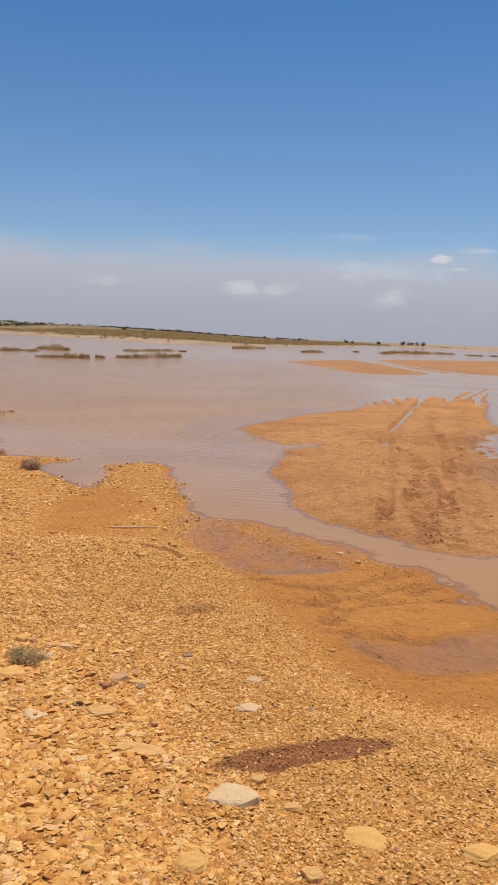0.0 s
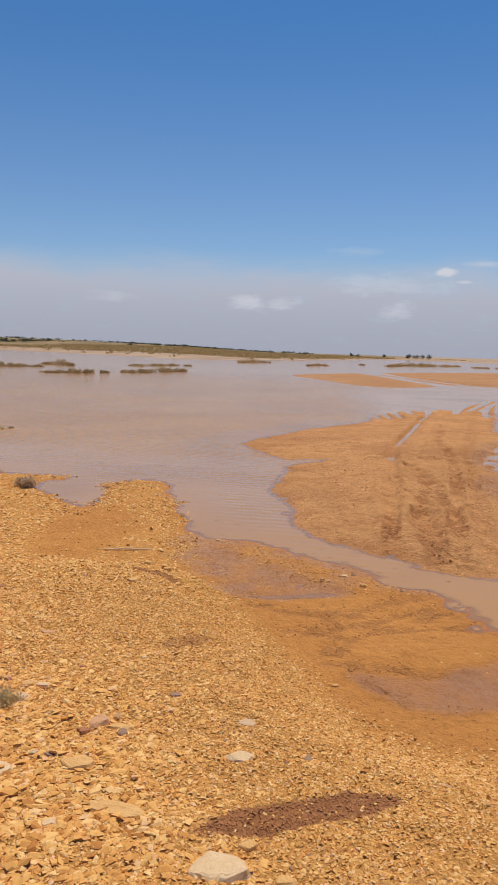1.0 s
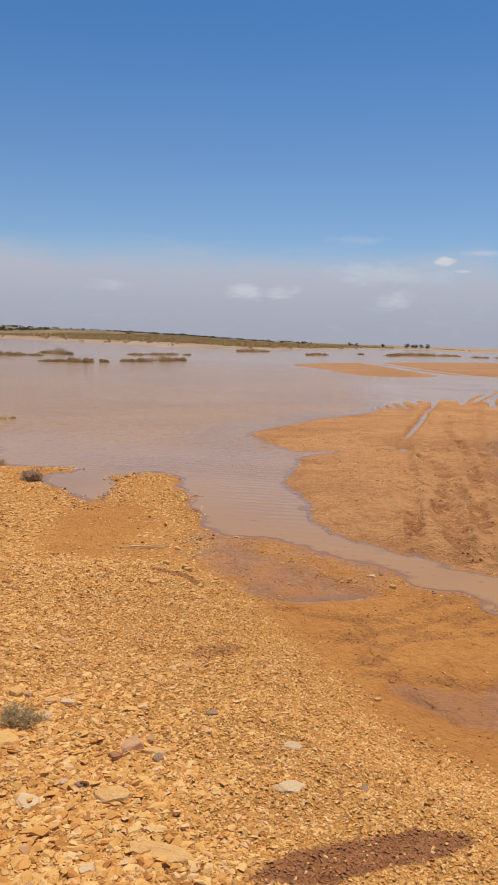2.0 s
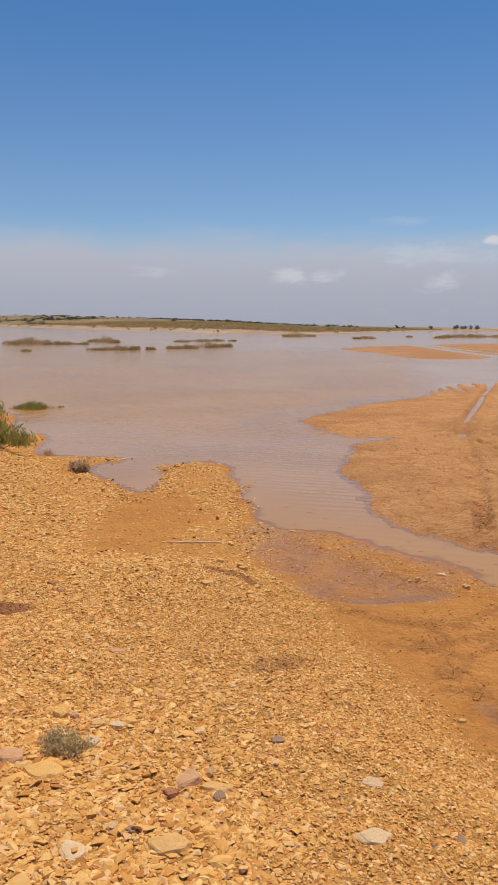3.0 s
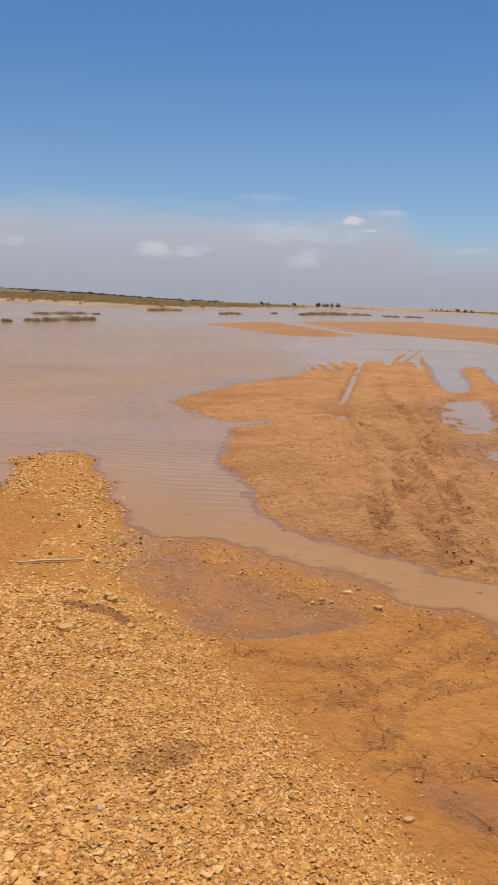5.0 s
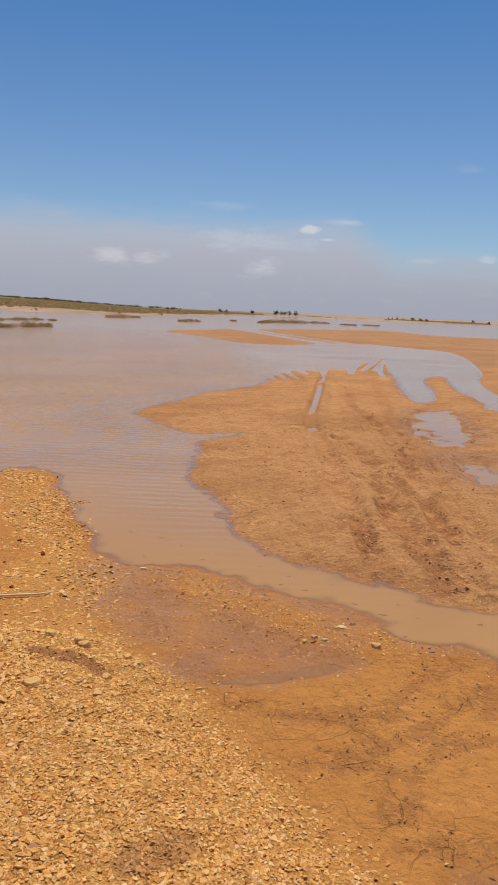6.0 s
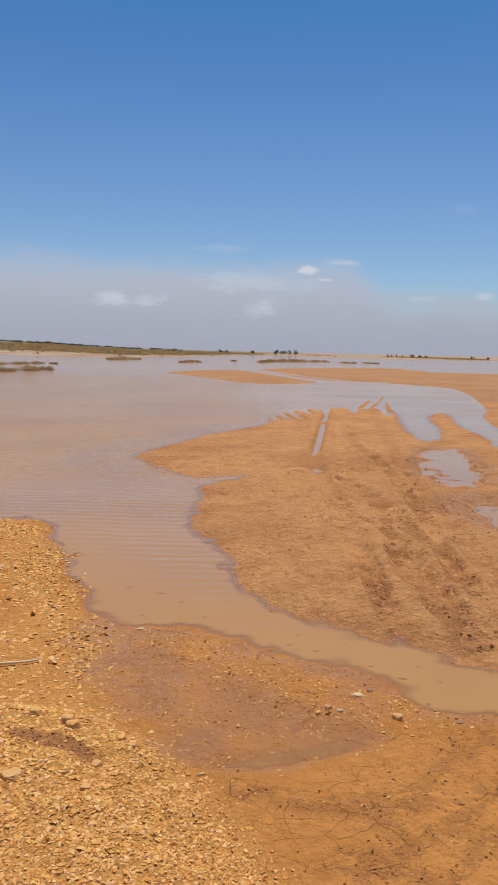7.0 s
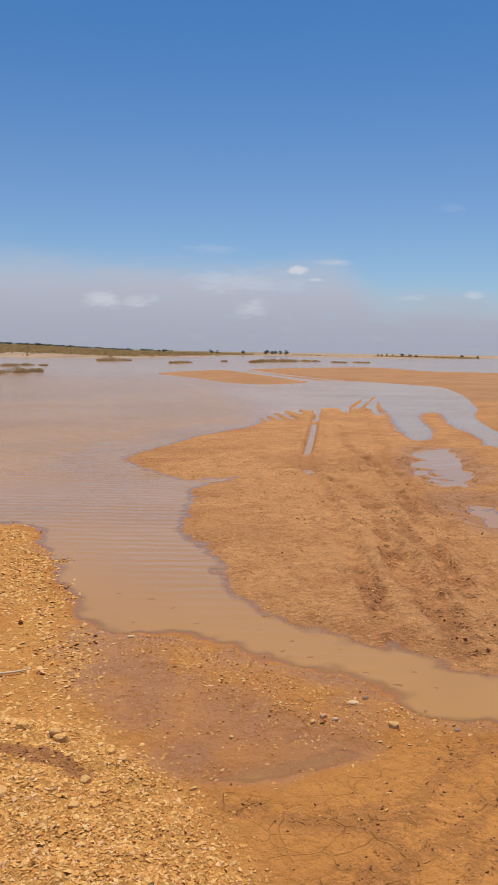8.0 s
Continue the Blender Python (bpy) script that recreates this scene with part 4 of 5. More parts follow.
# ---------------------------------------------------------------- single rocks
def rock(x, y, wide, long, high, turn, mat, label, seed):
    """A broken block sunk into the gravel: an angular, flat-topped hull with chipped edges and a pitted face."""
    bm = bmesh.new()
    r = np.random.default_rng(seed)
    corners = 6 + seed % 3
    for k in range(corners):
        a, rad = 6.283 * k / corners + r.uniform(-0.3, 0.3), 0.5 * r.uniform(0.82, 1.08)
        low, inset = r.uniform(-0.3, 0.1), r.uniform(0.55, 0.85)
        bm.verts.new((rad * math.cos(a), rad * math.sin(a), low))
        bm.verts.new((rad * 1.06 * math.cos(a), rad * 1.06 * math.sin(a), -0.5))
        bm.verts.new((rad * inset * math.cos(a), rad * inset * math.sin(a), r.uniform(0.32, 0.5)))
    bmesh.ops.convex_hull(bm, input=list(bm.verts))
    bmesh.ops.delete(bm, geom=[v for v in bm.verts if not v.link_faces], context="VERTS")
    bmesh.ops.dissolve_limit(bm, angle_limit=0.2, verts=list(bm.verts), edges=list(bm.edges))
    bmesh.ops.bevel(bm, geom=list(bm.edges), offset=0.035, segments=1, affect="EDGES", clamp_overlap=True)
    bmesh.ops.triangulate(bm, faces=list(bm.faces))
    bmesh.ops.subdivide_edges(bm, edges=[e for e in bm.edges if e.calc_length() > 0.14], cuts=2, use_grid_fill=True)
    bmesh.ops.triangulate(bm, faces=list(bm.faces))
    for v in bm.verts:
        p = v.co * 6 + Vector((seed * 3.1, 0, 0))
        v.co += Vector((0.03 * noise.noise(p), 0.03 * noise.noise(p + Vector((9, 0, 0))), 0.05 * noise.noise(p * 1.4) + 0.05 * noise.noise(p * 3.1)))
    bmesh.ops.recalc_face_normals(bm, faces=list(bm.faces))
    bmesh.ops.scale(bm, vec=(wide, long, 0.85 * high), verts=list(bm.verts))
    me = bpy.data.meshes.new("rock")
    bm.to_mesh(me)
    bm.free()
    me.materials.append(mat)
    ob = new("rock", me)
    ob.matrix_world = pose(x, y, height_at(x, y) - 0.06 * high, r.uniform(-5, 5), r.uniform(-5, 5), turn)
    return tagged(ob, label, "rock", "rocks on the gravel bank")


for spec in (
        (-0.175, 2.45, 0.24, 0.185, 0.07, -8, PALE, "large pale cream limestone rock on fine gravel", 1),
        (-0.08, 2.585, 0.085, 0.06, 0.05, 30, BUFF, "small buff limestone block beside the pale rock", 2),
        (0.05, 2.43, 0.095, 0.065, 0.045, 10, BUFF, "small tan limestone block on fine gravel", 3),
        (-0.265, 2.08, 0.13, 0.10, 0.06, 20, YELLOW, "yellow limestone lump on coarse gravel", 4),
        (0.31, 2.28, 0.21, 0.16, 0.04, -20, YELLOW, "flat ochre limestone slab with a split edge", 5),
        (0.12, 2.08, 0.10, 0.09, 0.05, 60, BUFF, "greyish tan limestone lump on gravel", 6),
        (0.68, 2.25, 0.17, 0.12, 0.05, 15, YELLOW, "long yellowish limestone slab on fine gravel", 7),
        (-0.506, 3.63, 0.085, 0.06, 0.045, 15, SLATE, "dark brown stone on yellow gravel", 11),
        (-0.678, 3.25, 0.065, 0.055, 0.05, 40, SLATE, "dark grey angular stone among gravel", 12),
        (-0.92, 3.03, 0.06, 0.045, 0.035, 10, SLATE, "small grey stone pressed into gravel", 13),
        (-0.985, 3.04, 0.05, 0.04, 0.035, 50, GREY, "small pale grey stone beside another", 40),
        (0.126, 3.17, 0.06, 0.045, 0.03, 80, SLATE, "small purplish stone on fine gravel", 41),
        (-0.805, 3.33, 0.13, 0.10, 0.05, 70, ROSE, "pinkish sandstone slab on gravel", 14),
        (-0.845, 3.25, 0.075, 0.06, 0.05, 10, RUST, "small reddish stone against a pinkish slab", 42),
        (-0.69, 3.31, 0.15, 0.09, 0.045, -6, BUFF, "tan double-humped limestone piece on gravel", 43),
        (-0.77, 2.60, 0.075, 0.06, 0.035, 25, PALE, "small cream limestone pebble on gravel", 15),
        (-0.15, 3.13, 0.14, 0.085, 0.03, 5, PALE, "flat pale limestone piece on gravel", 16),
        (-0.145, 3.43, 0.11, 0.07, 0.025, 0, GREY, "flat pinkish grey stone on gravel", 44),
        (-1.33, 3.28, 0.20, 0.13, 0.06, 12, YELLOW, "ochre yellow limestone slab beside a grass tuft", 17),
        (-1.475, 3.35, 0.14, 0.15, 0.07, 50, ROSE, "rose-brown rounded rock on gravel", 18),
        (-1.41, 3.66, 0.09, 0.08, 0.07, 35, YELLOW, "rounded orange stone behind a grass tuft", 19),
        (-1.35, 3.66, 0.05, 0.06, 0.06, 5, ROSE, "small pink stone behind a grass tuft", 45),
        (-1.16, 3.63, 0.10, 0.07, 0.035, -10, PALE, "flat pale stone beside a grass tuft", 20),
        (-1.24, 3.63, 0.09, 0.06, 0.035, 20, BUFF, "flat buff stone beside a grass tuft", 46),
        (-1.21, 3.50, 0.08, 0.07, 0.045, 60, GREY, "whitish limestone piece beside a grass tuft", 21),
        (-0.79, 2.985, 0.20, 0.13, 0.06, 8, BUFF, "broad tan limestone slab on gravel", 22),
        (-0.56, 2.71, 0.29, 0.12, 0.03, -14, BUFF, "long flat buff limestone slab on gravel", 23),
        (-1.07, 2.90, 0.10, 0.12, 0.03, 40, PALE, "whitish crumbly limestone patch on gravel", 47),
        (-1.17, 2.72, 0.14, 0.16, 0.04, 15, YELLOW, "flat yellow limestone slab on coarse gravel", 48),
        (-0.75, 4.03, 0.045, 0.035, 0.03, 0, PALE, "small white pebble on gravel", 24),
        (-1.04, 3.88, 0.05, 0.04, 0.035, 20, RUST, "small dark red stone on gravel", 25),
        (0.287, 4.18, 0.05, 0.04, 0.03, 15, BUFF, "small tan pebble on smooth mud", 26),
        (0.576, 5.97, 0.085, 0.06, 0.06, -50, BUFF, "tan stone on wet mud by the water", 27),
        (0.44, 6.22, 0.08, 0.06, 0.03, 10, PALE, "flat white stone on the mud bank", 28),
        (0.26, 6.10, 0.06, 0.045, 0.04, 20, ROSE, "small pinkish stone on the pebbly mud ridge", 57),
        (0.31, 6.06, 0.05, 0.04, 0.035, -30, GREY, "small greyish stone on the pebbly mud ridge", 58),
        (0.20, 6.06, 0.05, 0.035, 0.03, 60, BUFF, "small tan stone on the pebbly mud ridge", 59),
        (-0.72, 7.22, 0.07, 0.05, 0.03, 5, PALE, "flat pale stone at the channel's edge", 60),
        (0.52, 6.27, 0.055, 0.035, 0.035, 30, SLATE, "dark stone beside a white stone", 29),
        (0.876, 5.935, 0.06, 0.03, 0.022, 35, SLATE, "dark sliver of stone in shallow water", 30),
        (-0.98, 5.82, 0.09, 0.075, 0.085, 20, BUFF, "tan limestone cobble on the gravel crest", 31),
        (-0.95, 5.78, 0.09, 0.075, 0.075, -15, YELLOW, "ochre limestone cobble on the gravel crest", 51),
        (-0.82, 5.50, 0.07, 0.06, 0.065, 30, BUFF, "buff angular cobble below a red earth streak", 52),
        (-1.12, 5.33, 0.10, 0.08, 0.05, 10, BUFF, "buff limestone block on the gravel", 53),
        (-1.13, 5.89, 0.08, 0.07, 0.075, 50, YELLOW, "yellow limestone block on the gravel crest", 54),
        (-0.69, 5.67, 0.07, 0.05, 0.045, 0, BUFF, "small buff stone at the gravel crest's foot", 55),
        (-0.74, 5.74, 0.065, 0.05, 0.05, 70, YELLOW, "small ochre stone on the gravel crest", 56),
        (-0.84, 5.28, 0.06, 0.05, 0.04, 45, BUFF, "buff limestone cobble on the gravel", 32),
        (-0.395, 5.56, 0.05, 0.03, 0.03, 20, BUFF, "small tan stone at the gravel's foot", 33),
        (-2.07, 5.17, 0.08, 0.06, 0.05, 20, RUST, "dark red broken stone on gravel", 34),
        (-1.98, 5.07, 0.06, 0.05, 0.04, 60, RUST, "dark red stone beside another", 35),
        (-1.38, 4.30, 0.14, 0.07, 0.03, 5, ROSE, "flat pinkish slab on gravel", 36)):
    rock(*spec)


# ---------------------------------------------------------------- plants
def blades(roots, tips, width, bend=0.25, joints=2):
    """Thin tapered blades from roots to tips (n, 3): vertices and triangles."""
    n = len(roots)
    side = np.cross(tips - roots, rng.normal(size=(n, 3)))
    side /= np.linalg.norm(side, axis=1, keepdims=True) + 1e-9
    sag = rng.normal(0, bend, (n, 3)) * np.linalg.norm(tips - roots, axis=1, keepdims=True)
    rows = []
    for j in range(joints):
        t = j / joints
        mid = roots + (tips - roots) * t + sag * t * (1 - t)
        wide = np.reshape(width, (-1, 1)) * (1 - 0.45 * t) * 0.5
        rows += [mid - side * wide, mid + side * wide]
    v = np.stack(rows + [tips], 1)
    per = 2 * joints + 1
    tri = []
    for j in range(joints - 1):
        a = 2 * j
        tri += [(a, a + 1, a + 3), (a, a + 3, a + 2)]
    tri.append((2 * joints - 2, 2 * joints - 1, 2 * joints))
    f = np.array(tri)[None] + (np.arange(n) * per)[:, None, None]
    return v.reshape(-1, 3), f.reshape(-1, 3)


def sprays(centres, normals_up, length, width, spread=1.0):
    """Short pointed leaves, one at each centre, turned at random but mostly up and out."""
    n = len(centres)
    way = rng.normal(size=(n, 3)) * (1, 1, spread) + normals_up
    way /= np.linalg.norm(way, axis=1, keepdims=True)
    return blades(centres, centres + way * np.reshape(length, (-1, 1)), width, 0.15)


def thing(name, x, y, label, category, group="", z=None):
    ob = new(name)
    ob.location = (x, y, height_at(x, y) if z is None else z)
    ob.empty_display_size = 0.1
    return tagged(ob, label, category, group)


def grass_tuft(x, y, wide, high, count, mat, label, name="grass_tuft", thick=0.006, lean=0.6, twigs=None):
    """Blades that rise from a patch and lean outwards."""
    top = thing(name, x, y, label, "grass" if name == "grass_tuft" else "shrub", z=max(height_at(x, y), -0.05))
    u, v = rng.normal(0, 0.22, count) * wide, rng.normal(0, 0.2, count) * wide
    h = high * rng.uniform(0.45, 1.05, count) * np.exp(-(np.hypot(u, v) / wide / 0.65) ** 2)
    roots = np.stack([u, v, np.full(count, -0.02)], 1)
    tips = np.stack([u * (1 + lean * rng.uniform(0.2, 1.4, count)), v * (1 + lean * rng.uniform(0.2, 1.4, count)), h], 1) + rng.normal(0, 0.06 * high, (count, 3)) * (1, 1, 0.3)
    part("foliage", mesh_of("foliage", *blades(roots, tips, np.full(count, thick)), mat), top)
    if twigs:
        n = count // 6
        a = rng.uniform(0, 6.283, n)
        root = np.stack([0.1 * wide * np.cos(a), 0.1 * wide * np.sin(a), np.zeros(n)], 1)
        tip = np.stack([0.5 * wide * np.cos(a) * rng.uniform(0.3, 1, n), 0.5 * wide * np.sin(a) * rng.uniform(0.3, 1, n), high * rng.uniform(0.5, 1.15, n)], 1)
        tagged(part("stems", mesh_of("stems", *blades(root, tip, np.full(n, thick * 1.3), 0.3, 3), twigs), top, "bare woody stems"), kind="stuff")
    return top


def shrub(x, y, wide, deep, high, count, mat, label, leaf=0.05, z=None, group="", name="shrub", up=0.9, mound=False):
    """Low rounded bush: woody stems and a broken crown of small leaves in clumps."""
    top = thing(name, x, y, label, name, group, z)
    clumps = max(5, min(11, count // 60))
    a, r = rng.uniform(0, 6.283, clumps), np.sqrt(rng.uniform(0, 1, clumps))
    cx, cy = 0.5 * wide * r * np.cos(a), 0.5 * deep * r * np.sin(a)
    ch = high * (1 - 0.7 * r**2) * rng.uniform(0.4, 1.1, clumps)
    pick = rng.integers(0, clumps, count)
    spread = np.array([wide, deep, high]) * (0.10, 0.12, 0.2)
    if mound:
        cx, cy = cx * 0.85, cy * 0.85
        ch = high * rng.uniform(0.35, 0.8, clumps) * (1 - 0.35 * r)
        way = rng.normal(size=(count, 3))
        way /= np.linalg.norm(way, axis=1, keepdims=True)
        size = (rng.uniform(0.10, 0.2, clumps) * wide)[pick]
    pts = np.stack([cx[pick], cy[pick], ch[pick] * rng.uniform(0.15, 1.0, count)], 1) + rng.normal(size=(count, 3)) * spread
    if mound:
        shell = rng.uniform(0.6, 1.0, count) ** 0.5
        pts = np.stack([cx[pick] + size * way[:, 0] * shell, cy[pick] + 1.3 * size * way[:, 1] * shell, ch[pick] * 1.15 * np.abs(way[:, 2]) * shell], 1)
    pts[:, 2] = np.abs(pts[:, 2])
    part("foliage", mesh_of("foliage", *sprays(pts, np.array([0, 0, up]), leaf * rng.uniform(0.6, 1.4, count), np.full(count, leaf * 0.35)), mat), top)
    n = clumps
    root = np.stack([cx * 0.35, cy * 0.35, np.full(n, -0.05)], 1)
    tagged(part("stems", mesh_of("stems", *blades(root, np.stack([cx, cy, ch], 1), np.full(n, leaf * 0.22), 0.2, 3), BARK), top), kind="stuff")
    return top


def tree(x, y, wide, high, label, count=500, mat=None, trunk_share=0.3, z=None):
    """A small far tree: tapered trunk, limbs and a ragged crown of clumps."""
    top = thing("tree", x, y, label, "tree", "far trees on the plain", z)
    bm = bmesh.new()
    bmesh.ops.create_cone(bm, cap_ends=True, segments=7, radius1=0.06 * high, radius2=0.03 * high, depth=0.55 * high, matrix=pose(0, 0, 0.22 * high))
    for k in range(5):
        a = k * 1.257 + rng.uniform(0, 1)
        tip = Vector((0.3 * wide * math.cos(a), 0.3 * wide * math.sin(a), high * rng.uniform(0.5, 0.75)))
        root = Vector((0, 0, high * 0.3))
        m = Matrix.Translation((root + tip) / 2) @ (tip - root).to_track_quat("Z", "Y").to_matrix().to_4x4()
        bmesh.ops.create_cone(bm, cap_ends=True, segments=5, radius1=0.025 * high, radius2=0.01 * high, depth=(tip - root).length, matrix=m)
    me = bpy.data.meshes.new("trunk")
    bm.to_mesh(me)
    bm.free()
    me.materials.append(BARK)
    part("trunk", me, top, "short dark trunk with limbs")
    clumps = 14
    a, r = rng.uniform(0, 6.283, clumps), np.sqrt(rng.uniform(0, 1, clumps))
    cen = np.stack([0.42 * wide * r * np.cos(a), 0.42 * wide * r * np.sin(a), high * (trunk_share + (0.95 - trunk_share) * rng.uniform(0.15, 1, clumps) * (1 - 0.4 * r**2))], 1)
    pick = rng.integers(0, clumps, count)
    pts = cen[pick] + rng.normal(size=(count, 3)) * (0.11 * wide, 0.11 * wide, 0.09 * high)
    part("crown", mesh_of("crown", *sprays(pts, np.array([0, 0, 0.3]), 0.14 * high * rng.uniform(0.6, 1.4, count), np.full(count, 0.075 * high)), mat or DARKLEAF), top)
    return top


shrub(-1.31, 3.47, 0.19, 0.13, 0.055, 1500, SALTBUSH, "low grey-green herb growing in the gravel", 0.017, up=0.6, name="herb")
shrub(-5.02, 10.2, 0.84, 0.7, 0.37, 6000, REED, "green bushy saltbush at the gravel's water edge", 0.048, up=2.2)
shrub(-5.65, 10.6, 0.8, 0.7, 0.36, 4500, REED, "green bushy saltbush behind another by the water", 0.048, up=2.2)
shrub(-7.25, 14.3, 0.7, 0.6, 0.3, 1200, REED, "small green saltbush on the shore", 0.075, up=2.2)
shrub(-3.52, 9.45, 0.25, 0.24, 0.12, 600, STRAW, "dry grey-brown twiggy bush on the gravel", 0.05, up=1.2)
grass_tuft(-6.88, 15.75, 0.66, 0.24, 1300, REED, "round clump of green grass standing in water", thick=0.012, lean=0.25)
grass_tuft(-7.2, 15.72, 0.25, 0.16, 250, FLOOD, "brownish grass at the edge of a clump in water", thick=0.01)
grass_tuft(-6.42, 16.1, 0.24, 0.11, 220, FLOOD, "small dead brown tuft standing in the water", thick=0.01)
grass_tuft(-6.15, 15.95, 0.22, 0.03, 60, FLOOD, "drowned wisp of dead grass on the water", thick=0.01)
grass_tuft(-4.35, 10.5, 0.2, 0.12, 120, STRAW, "thin dry weeds on the gravel spit", "shrub", thick=0.006)

# drowned scrub standing in the flood: x, y, width, height
for x_, y_, wide, high in ((-28.3, 60.3, 2.6, 0.75), (-27.0, 61.2, 2.4, 1.1), (-25.6, 61.8, 1.7, 0.7), (-24.6, 62.6, 1.5, 0.45), (-23.3, 63.2, 1.4, 0.3),
                           (-20.9, 46.3, 0.7, 0.12), (-26.0, 73.5, 1.6, 0.4), (-24.2, 72.0, 2.4, 0.95), (-22.8, 70.8, 1.2, 0.5),
                           (-17.7, 50.2, 1.0, 0.25), (-16.9, 50.6, 1.1, 0.4), (-16.0, 51.0, 1.2, 0.55), (-15.2, 51.4, 1.1, 0.55), (-14.4, 53.0, 0.8, 0.4),
                           (-13.2, 55.2, 1.4, 0.4), (-12.3, 57.2, 1.6, 0.55), (-11.4, 59.6, 1.7, 0.65), (-10.5, 62.0, 1.5, 0.5),
                           (-17.6, 77.0, 2.2, 0.35), (-16.3, 80.5, 2.4, 0.45), (-15.2, 84.0, 2.0, 0.4), (-13.4, 84.5, 1.0, 0.3)):
    shrub(x_, y_, 0.95 * wide, wide * 1.1, 0.9 * high, int(500 + 620 * wide), FLOOD, "half-drowned brown scrub standing in floodwater", 0.09, 0.0, "drowned scrub in the flood", up=0.3, mound=True)
for x_, y_, wide, high in ((-9.9, 123.5, 2.6, 0.7), (-8.6, 126, 2.6, 0.9), (-6.9, 130, 2.2, 0.5), (0.9, 111.5, 1.6, 0.4), (2.6, 114.6, 2.2, 0.5), (14.6, 127, 2.0, 0.5),
                           (16.2, 134, 3.0, 0.7), (18.2, 143, 3.0, 0.6), (19.6, 141, 5.0, 0.9), (22.6, 144, 5.0, 0.9), (25.8, 148, 5.5, 0.9), (29.0, 151, 4.5, 0.6),
                           (10.4, 135, 1.2, 0.3), (33.0, 140, 3.5, 0.35), (37.5, 142, 3.5, 0.35)):
    shrub(x_, y_, wide, wide * 1.6, high, int(300 + 200 * wide), OLIVE, "low olive-brown scrub islet in the flood", 0.16, 0.0, "scrub islets in the flood", up=0.3, mound=True)

# scrub along the far shore and over the rise
def far_scrub(count, name, label, chance, sizes, mat, box):
    x, y = rng.uniform(box[0], box[1], count), rng.uniform(box[2], box[3], count)
    z, cov = terrain(x, y)
    d = signed(np.stack([x, y], 1), FAR, 400)
    ok = rng.uniform(size=count) < chance(x, y, d)
    x, y, z = x[ok], y[ok], z[ok]
    size = sizes(len(x))
    per = 16
    cen = np.repeat(np.stack([x, y, z], 1), per, 0)
    s = np.repeat(size, per)[:, None]
    pts = cen + rng.normal(size=(len(cen), 3)) * s * (0.38, 0.38, 0.16) + s * (0, 0, 0.22)
    ob = new(name, mesh_of(name, *sprays(pts, np.array([0, 0, 0.25]), 0.42 * s[:, 0], 0.3 * s[:, 0], 0.4), mat))
    return tagged(ob, label, "scrub", kind="stuff")


far_scrub(20000, "shore_scrub", "olive-green and brown scrub on the far shore",
          lambda x, y, d: (d > 1.5) * (d < 120) * (np.arctan2(x, y) < radians(7)) * (np.arctan2(x, y) > radians(-32)) * np.clip(0.55 + 1.2 * grain(x, y, 30.0, 71), 0.04, 1) * (0.06 + 0.94 * step(d + 10 * grain(x, y, 22.0, 74) + 20 * step(np.arctan2(x, y), radians(-9), radians(-3)), 24, 36)),
          lambda n: rng.uniform(0.6, 1.5, n), OLIVE, (-190, 45, 140, 420))
far_scrub(9000, "plain_scrub", "thin strips of brown scrub on the distant plain",
          lambda x, y, d: (d > 1) * (d < 60) * (np.arctan2(x, y) > radians(7)) * np.clip(0.2 + 2.0 * grain(x, y * 0.25, 25.0, 72), 0.0, 0.8),
          lambda n: rng.uniform(0.5, 1.0, n), OLIVE, (35, 190, 285, 470))
far_scrub(7000, "horizon_scrub", "dark line of trees along the far rise",
          lambda x, y, d: (np.arctan2(x, y) < radians(1)) * np.clip(-0.12 + 1.2 * grain(x, y, 45.0, 73), 0.02, 0.4) * step(-x - y * 0.0, -40, 60),
          lambda n: rng.uniform(1.0, 2.2, n), DARKLEAF, (-420, 30, 480, 640))


def on_far(az, dist):
    a = radians(az)
    return dist * math.sin(a), dist * math.cos(a)


for az, dist, wide, high in ((-23.9, 430, 6.0, 3.4), (-23.2, 430, 4.0, 2.6), (-13.4, 430, 4.0, 2.8), (-9.3, 440, 4.0, 2.6), (-1.6, 410, 3.2, 2.4), (-0.4, 420, 2.6, 2.2),
                              (3.6, 400, 4.2, 3.0), (4.1, 400, 3.0, 2.4), (6.05, 400, 2.2, 2.8), (7.9, 400, 3.6, 3.0), (8.4, 400, 3.8, 3.0), (8.9, 405, 2.6, 2.6), (9.35, 400, 3.4, 2.8),
                              (18.15, 400, 3.0, 2.2), (18.7, 400, 2.6, 2.2), (19.15, 400, 2.0, 1.9), (22.5, 410, 2.0, 2.0), (23.6, 410, 1.8, 1.9), (25.4, 415, 4.2, 1.9)):
    tx, ty = on_far(az, dist)
    tree(tx, ty, 0.95 * wide, 0.9 * high, "small dark tree on the distant plain", 260, trunk_share=0.12)
for az in (16.35, 16.65, 17.0, 17.45):
    tx, ty = on_far(az, 400)
    tree(tx, ty, 0.9, 2.0, "slender grey-green tree on the distant plain", 220, SALTBUSH, 0.15)


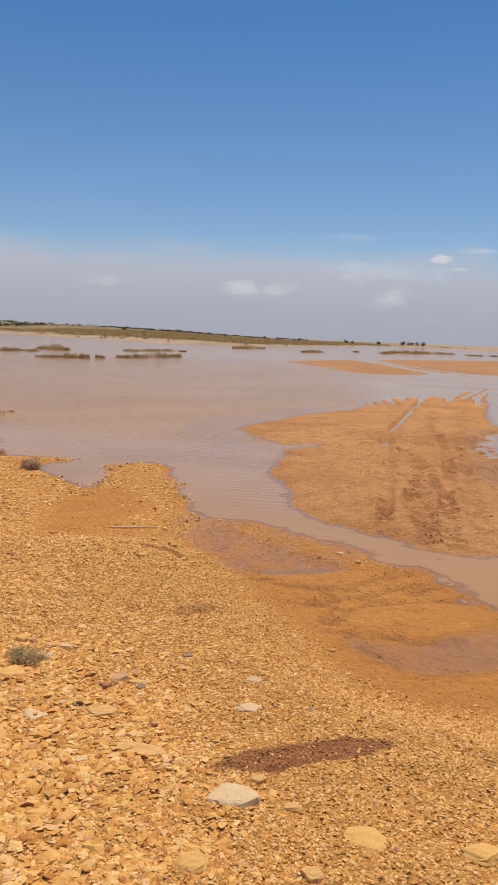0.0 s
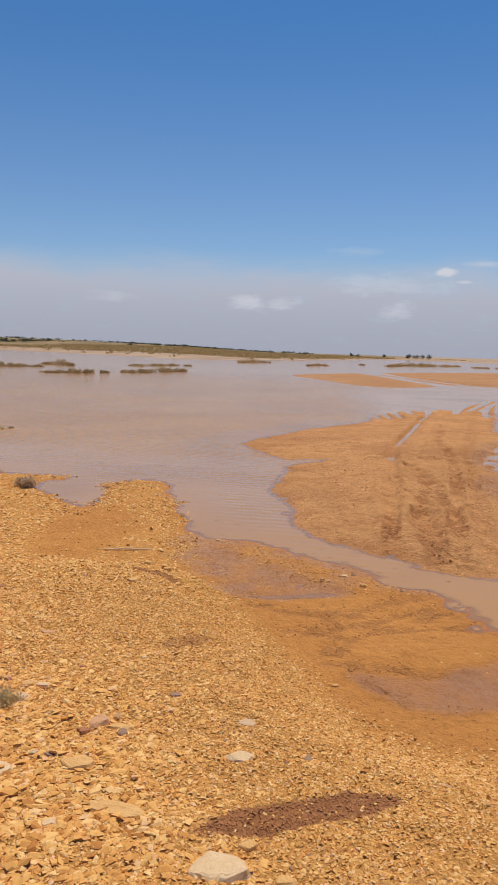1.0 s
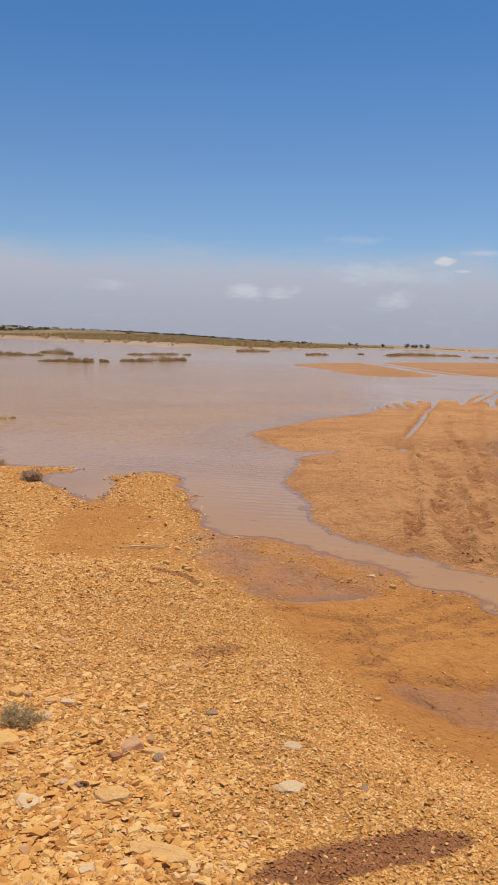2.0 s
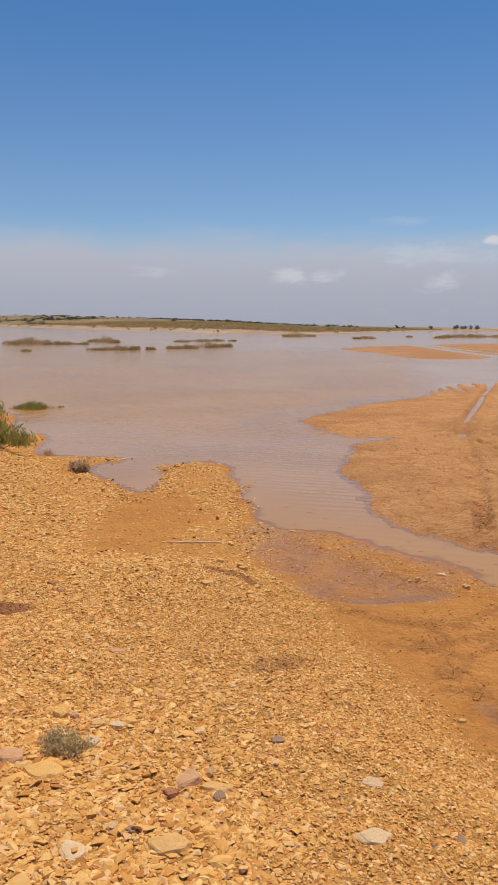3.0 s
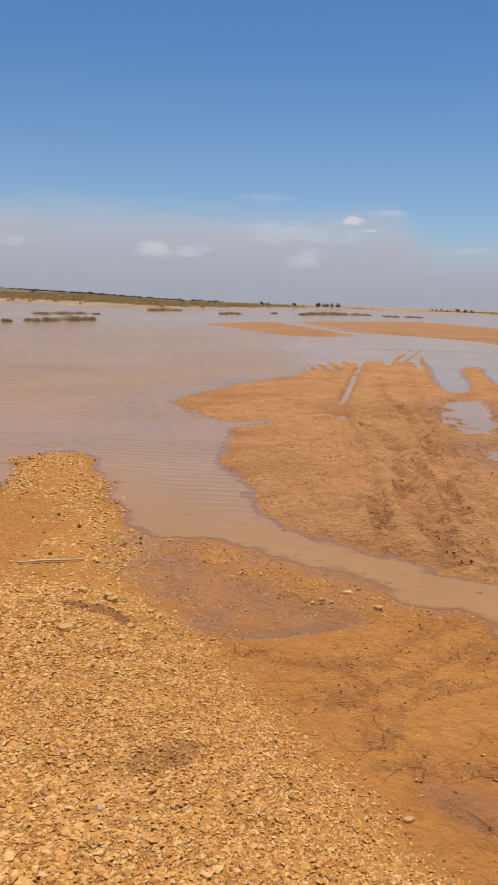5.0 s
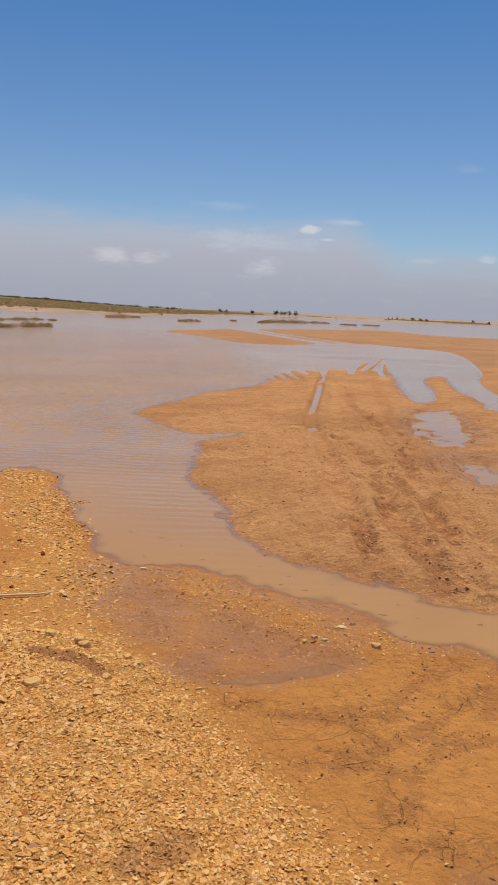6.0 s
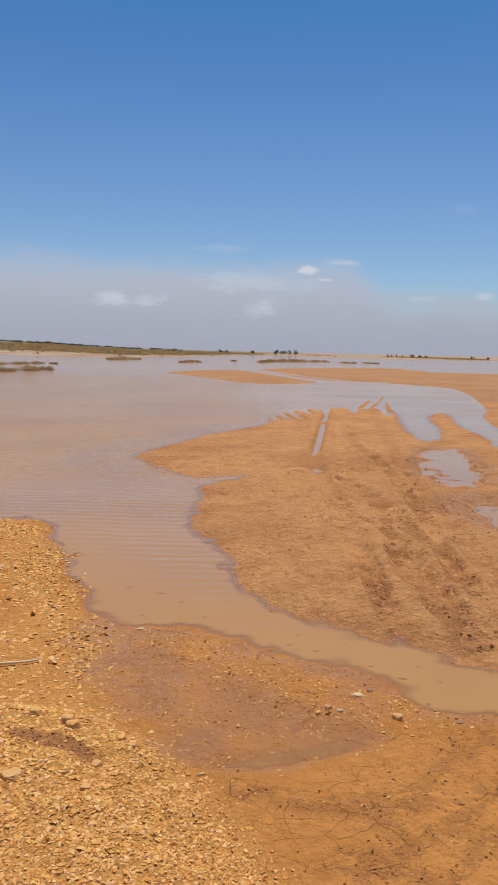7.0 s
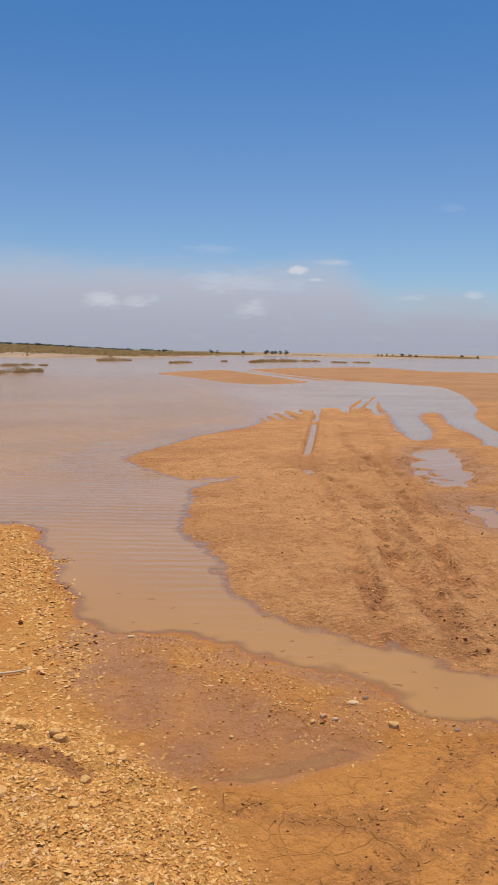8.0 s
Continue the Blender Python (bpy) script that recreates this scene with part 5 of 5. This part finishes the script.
# ---------------------------------------------------------------- stick
def stick(a, b, thick, label):
    """A bent, knotty, bleached stick lying on the ground."""
    bm = bmesh.new()
    n, seg, rings = 15, 7, []
    for i in range(n):
        t = i / (n - 1)
        px, py = a[0] + (b[0] - a[0]) * t, a[1] + (b[1] - a[1]) * t + 0.018 * math.sin(5 * t + 0.4)
        r = thick * (0.55 + 0.45 * math.sin(math.pi * (0.12 + 0.8 * t))) * (1.25 if i in (4, 9) else 1.0)
        pz = height_at(px, py) + 0.012 + 0.5 * thick
        along = Vector((b[0] - a[0], b[1] - a[1], 0)).normalized()
        side = Vector((-along.y, along.x, 0))
        rings.append([bm.verts.new(Vector((px, py, pz)) + side * r * math.cos(k * 6.283 / seg) + Vector((0, 0, r * math.sin(k * 6.283 / seg)))) for k in range(seg)])
    for p, q in zip(rings, rings[1:]):
        for k in range(seg):
            bm.faces.new((p[k], p[(k + 1) % seg], q[(k + 1) % seg], q[k]))
    bm.faces.new(rings[0][::-1]), bm.faces.new(rings[-1])
    for f in bm.faces:
        f.smooth = True
    me = bpy.data.meshes.new("stick")
    bm.to_mesh(me)
    bm.free()
    me.materials.append(BLEACHED)
    return tagged(new("stick", me), label, "stick")


stick((-1.68, 6.61), (-1.26, 6.74), 0.0075, "thin bleached stick lying on the gravel shore")


# ---------------------------------------------------------------- clods in the channel
def clod(x, y, size, turn, seed):
    """A lump of dark mud that just breaks the water."""
    v, f = hull(14, seed, 0.35, 0.3)
    ob = new("mud_clod", mesh_of("mud_clod", v * np.array([1.35 * size, 0.8 * size, 0.3 * size]), f, CLOD))
    ob.matrix_world = pose(x, y, -0.001, 0, 0, turn)
    return tagged(ob, "small dark clod of mud breaking the shallow water", "mud clod", "mud clods in the channel")


CLOD = rock_material("wet_clod", (0.26, 0.125, 0.05), (0.34, 0.165, 0.065), (0.20, 0.09, 0.04))
for i, (cx, cy, cs) in enumerate(((0.09, 6.78, 0.07), (0.42, 6.30, 0.06), (0.62, 6.62, 0.045), (0.28, 7.1, 0.05), (-0.85, 8.1, 0.06), (-0.15, 6.98, 0.05),
                                  (-0.72, 7.5, 0.045), (0.2, 6.95, 0.055), (0.75, 6.45, 0.06), (0.35, 6.85, 0.05), (-0.6, 7.95, 0.06), (-0.3, 7.45, 0.05), (0.1, 7.3, 0.04), (0.9, 6.6, 0.045), (0.8, 6.15, 0.05), (0.55, 6.95, 0.04), (-0.45, 7.75, 0.05), (0.95, 6.4, 0.05), (1.3, 6.3, 0.06))):
    clod(cx, cy, cs, 40 * math.sin(9.1 * i), 400 + i)
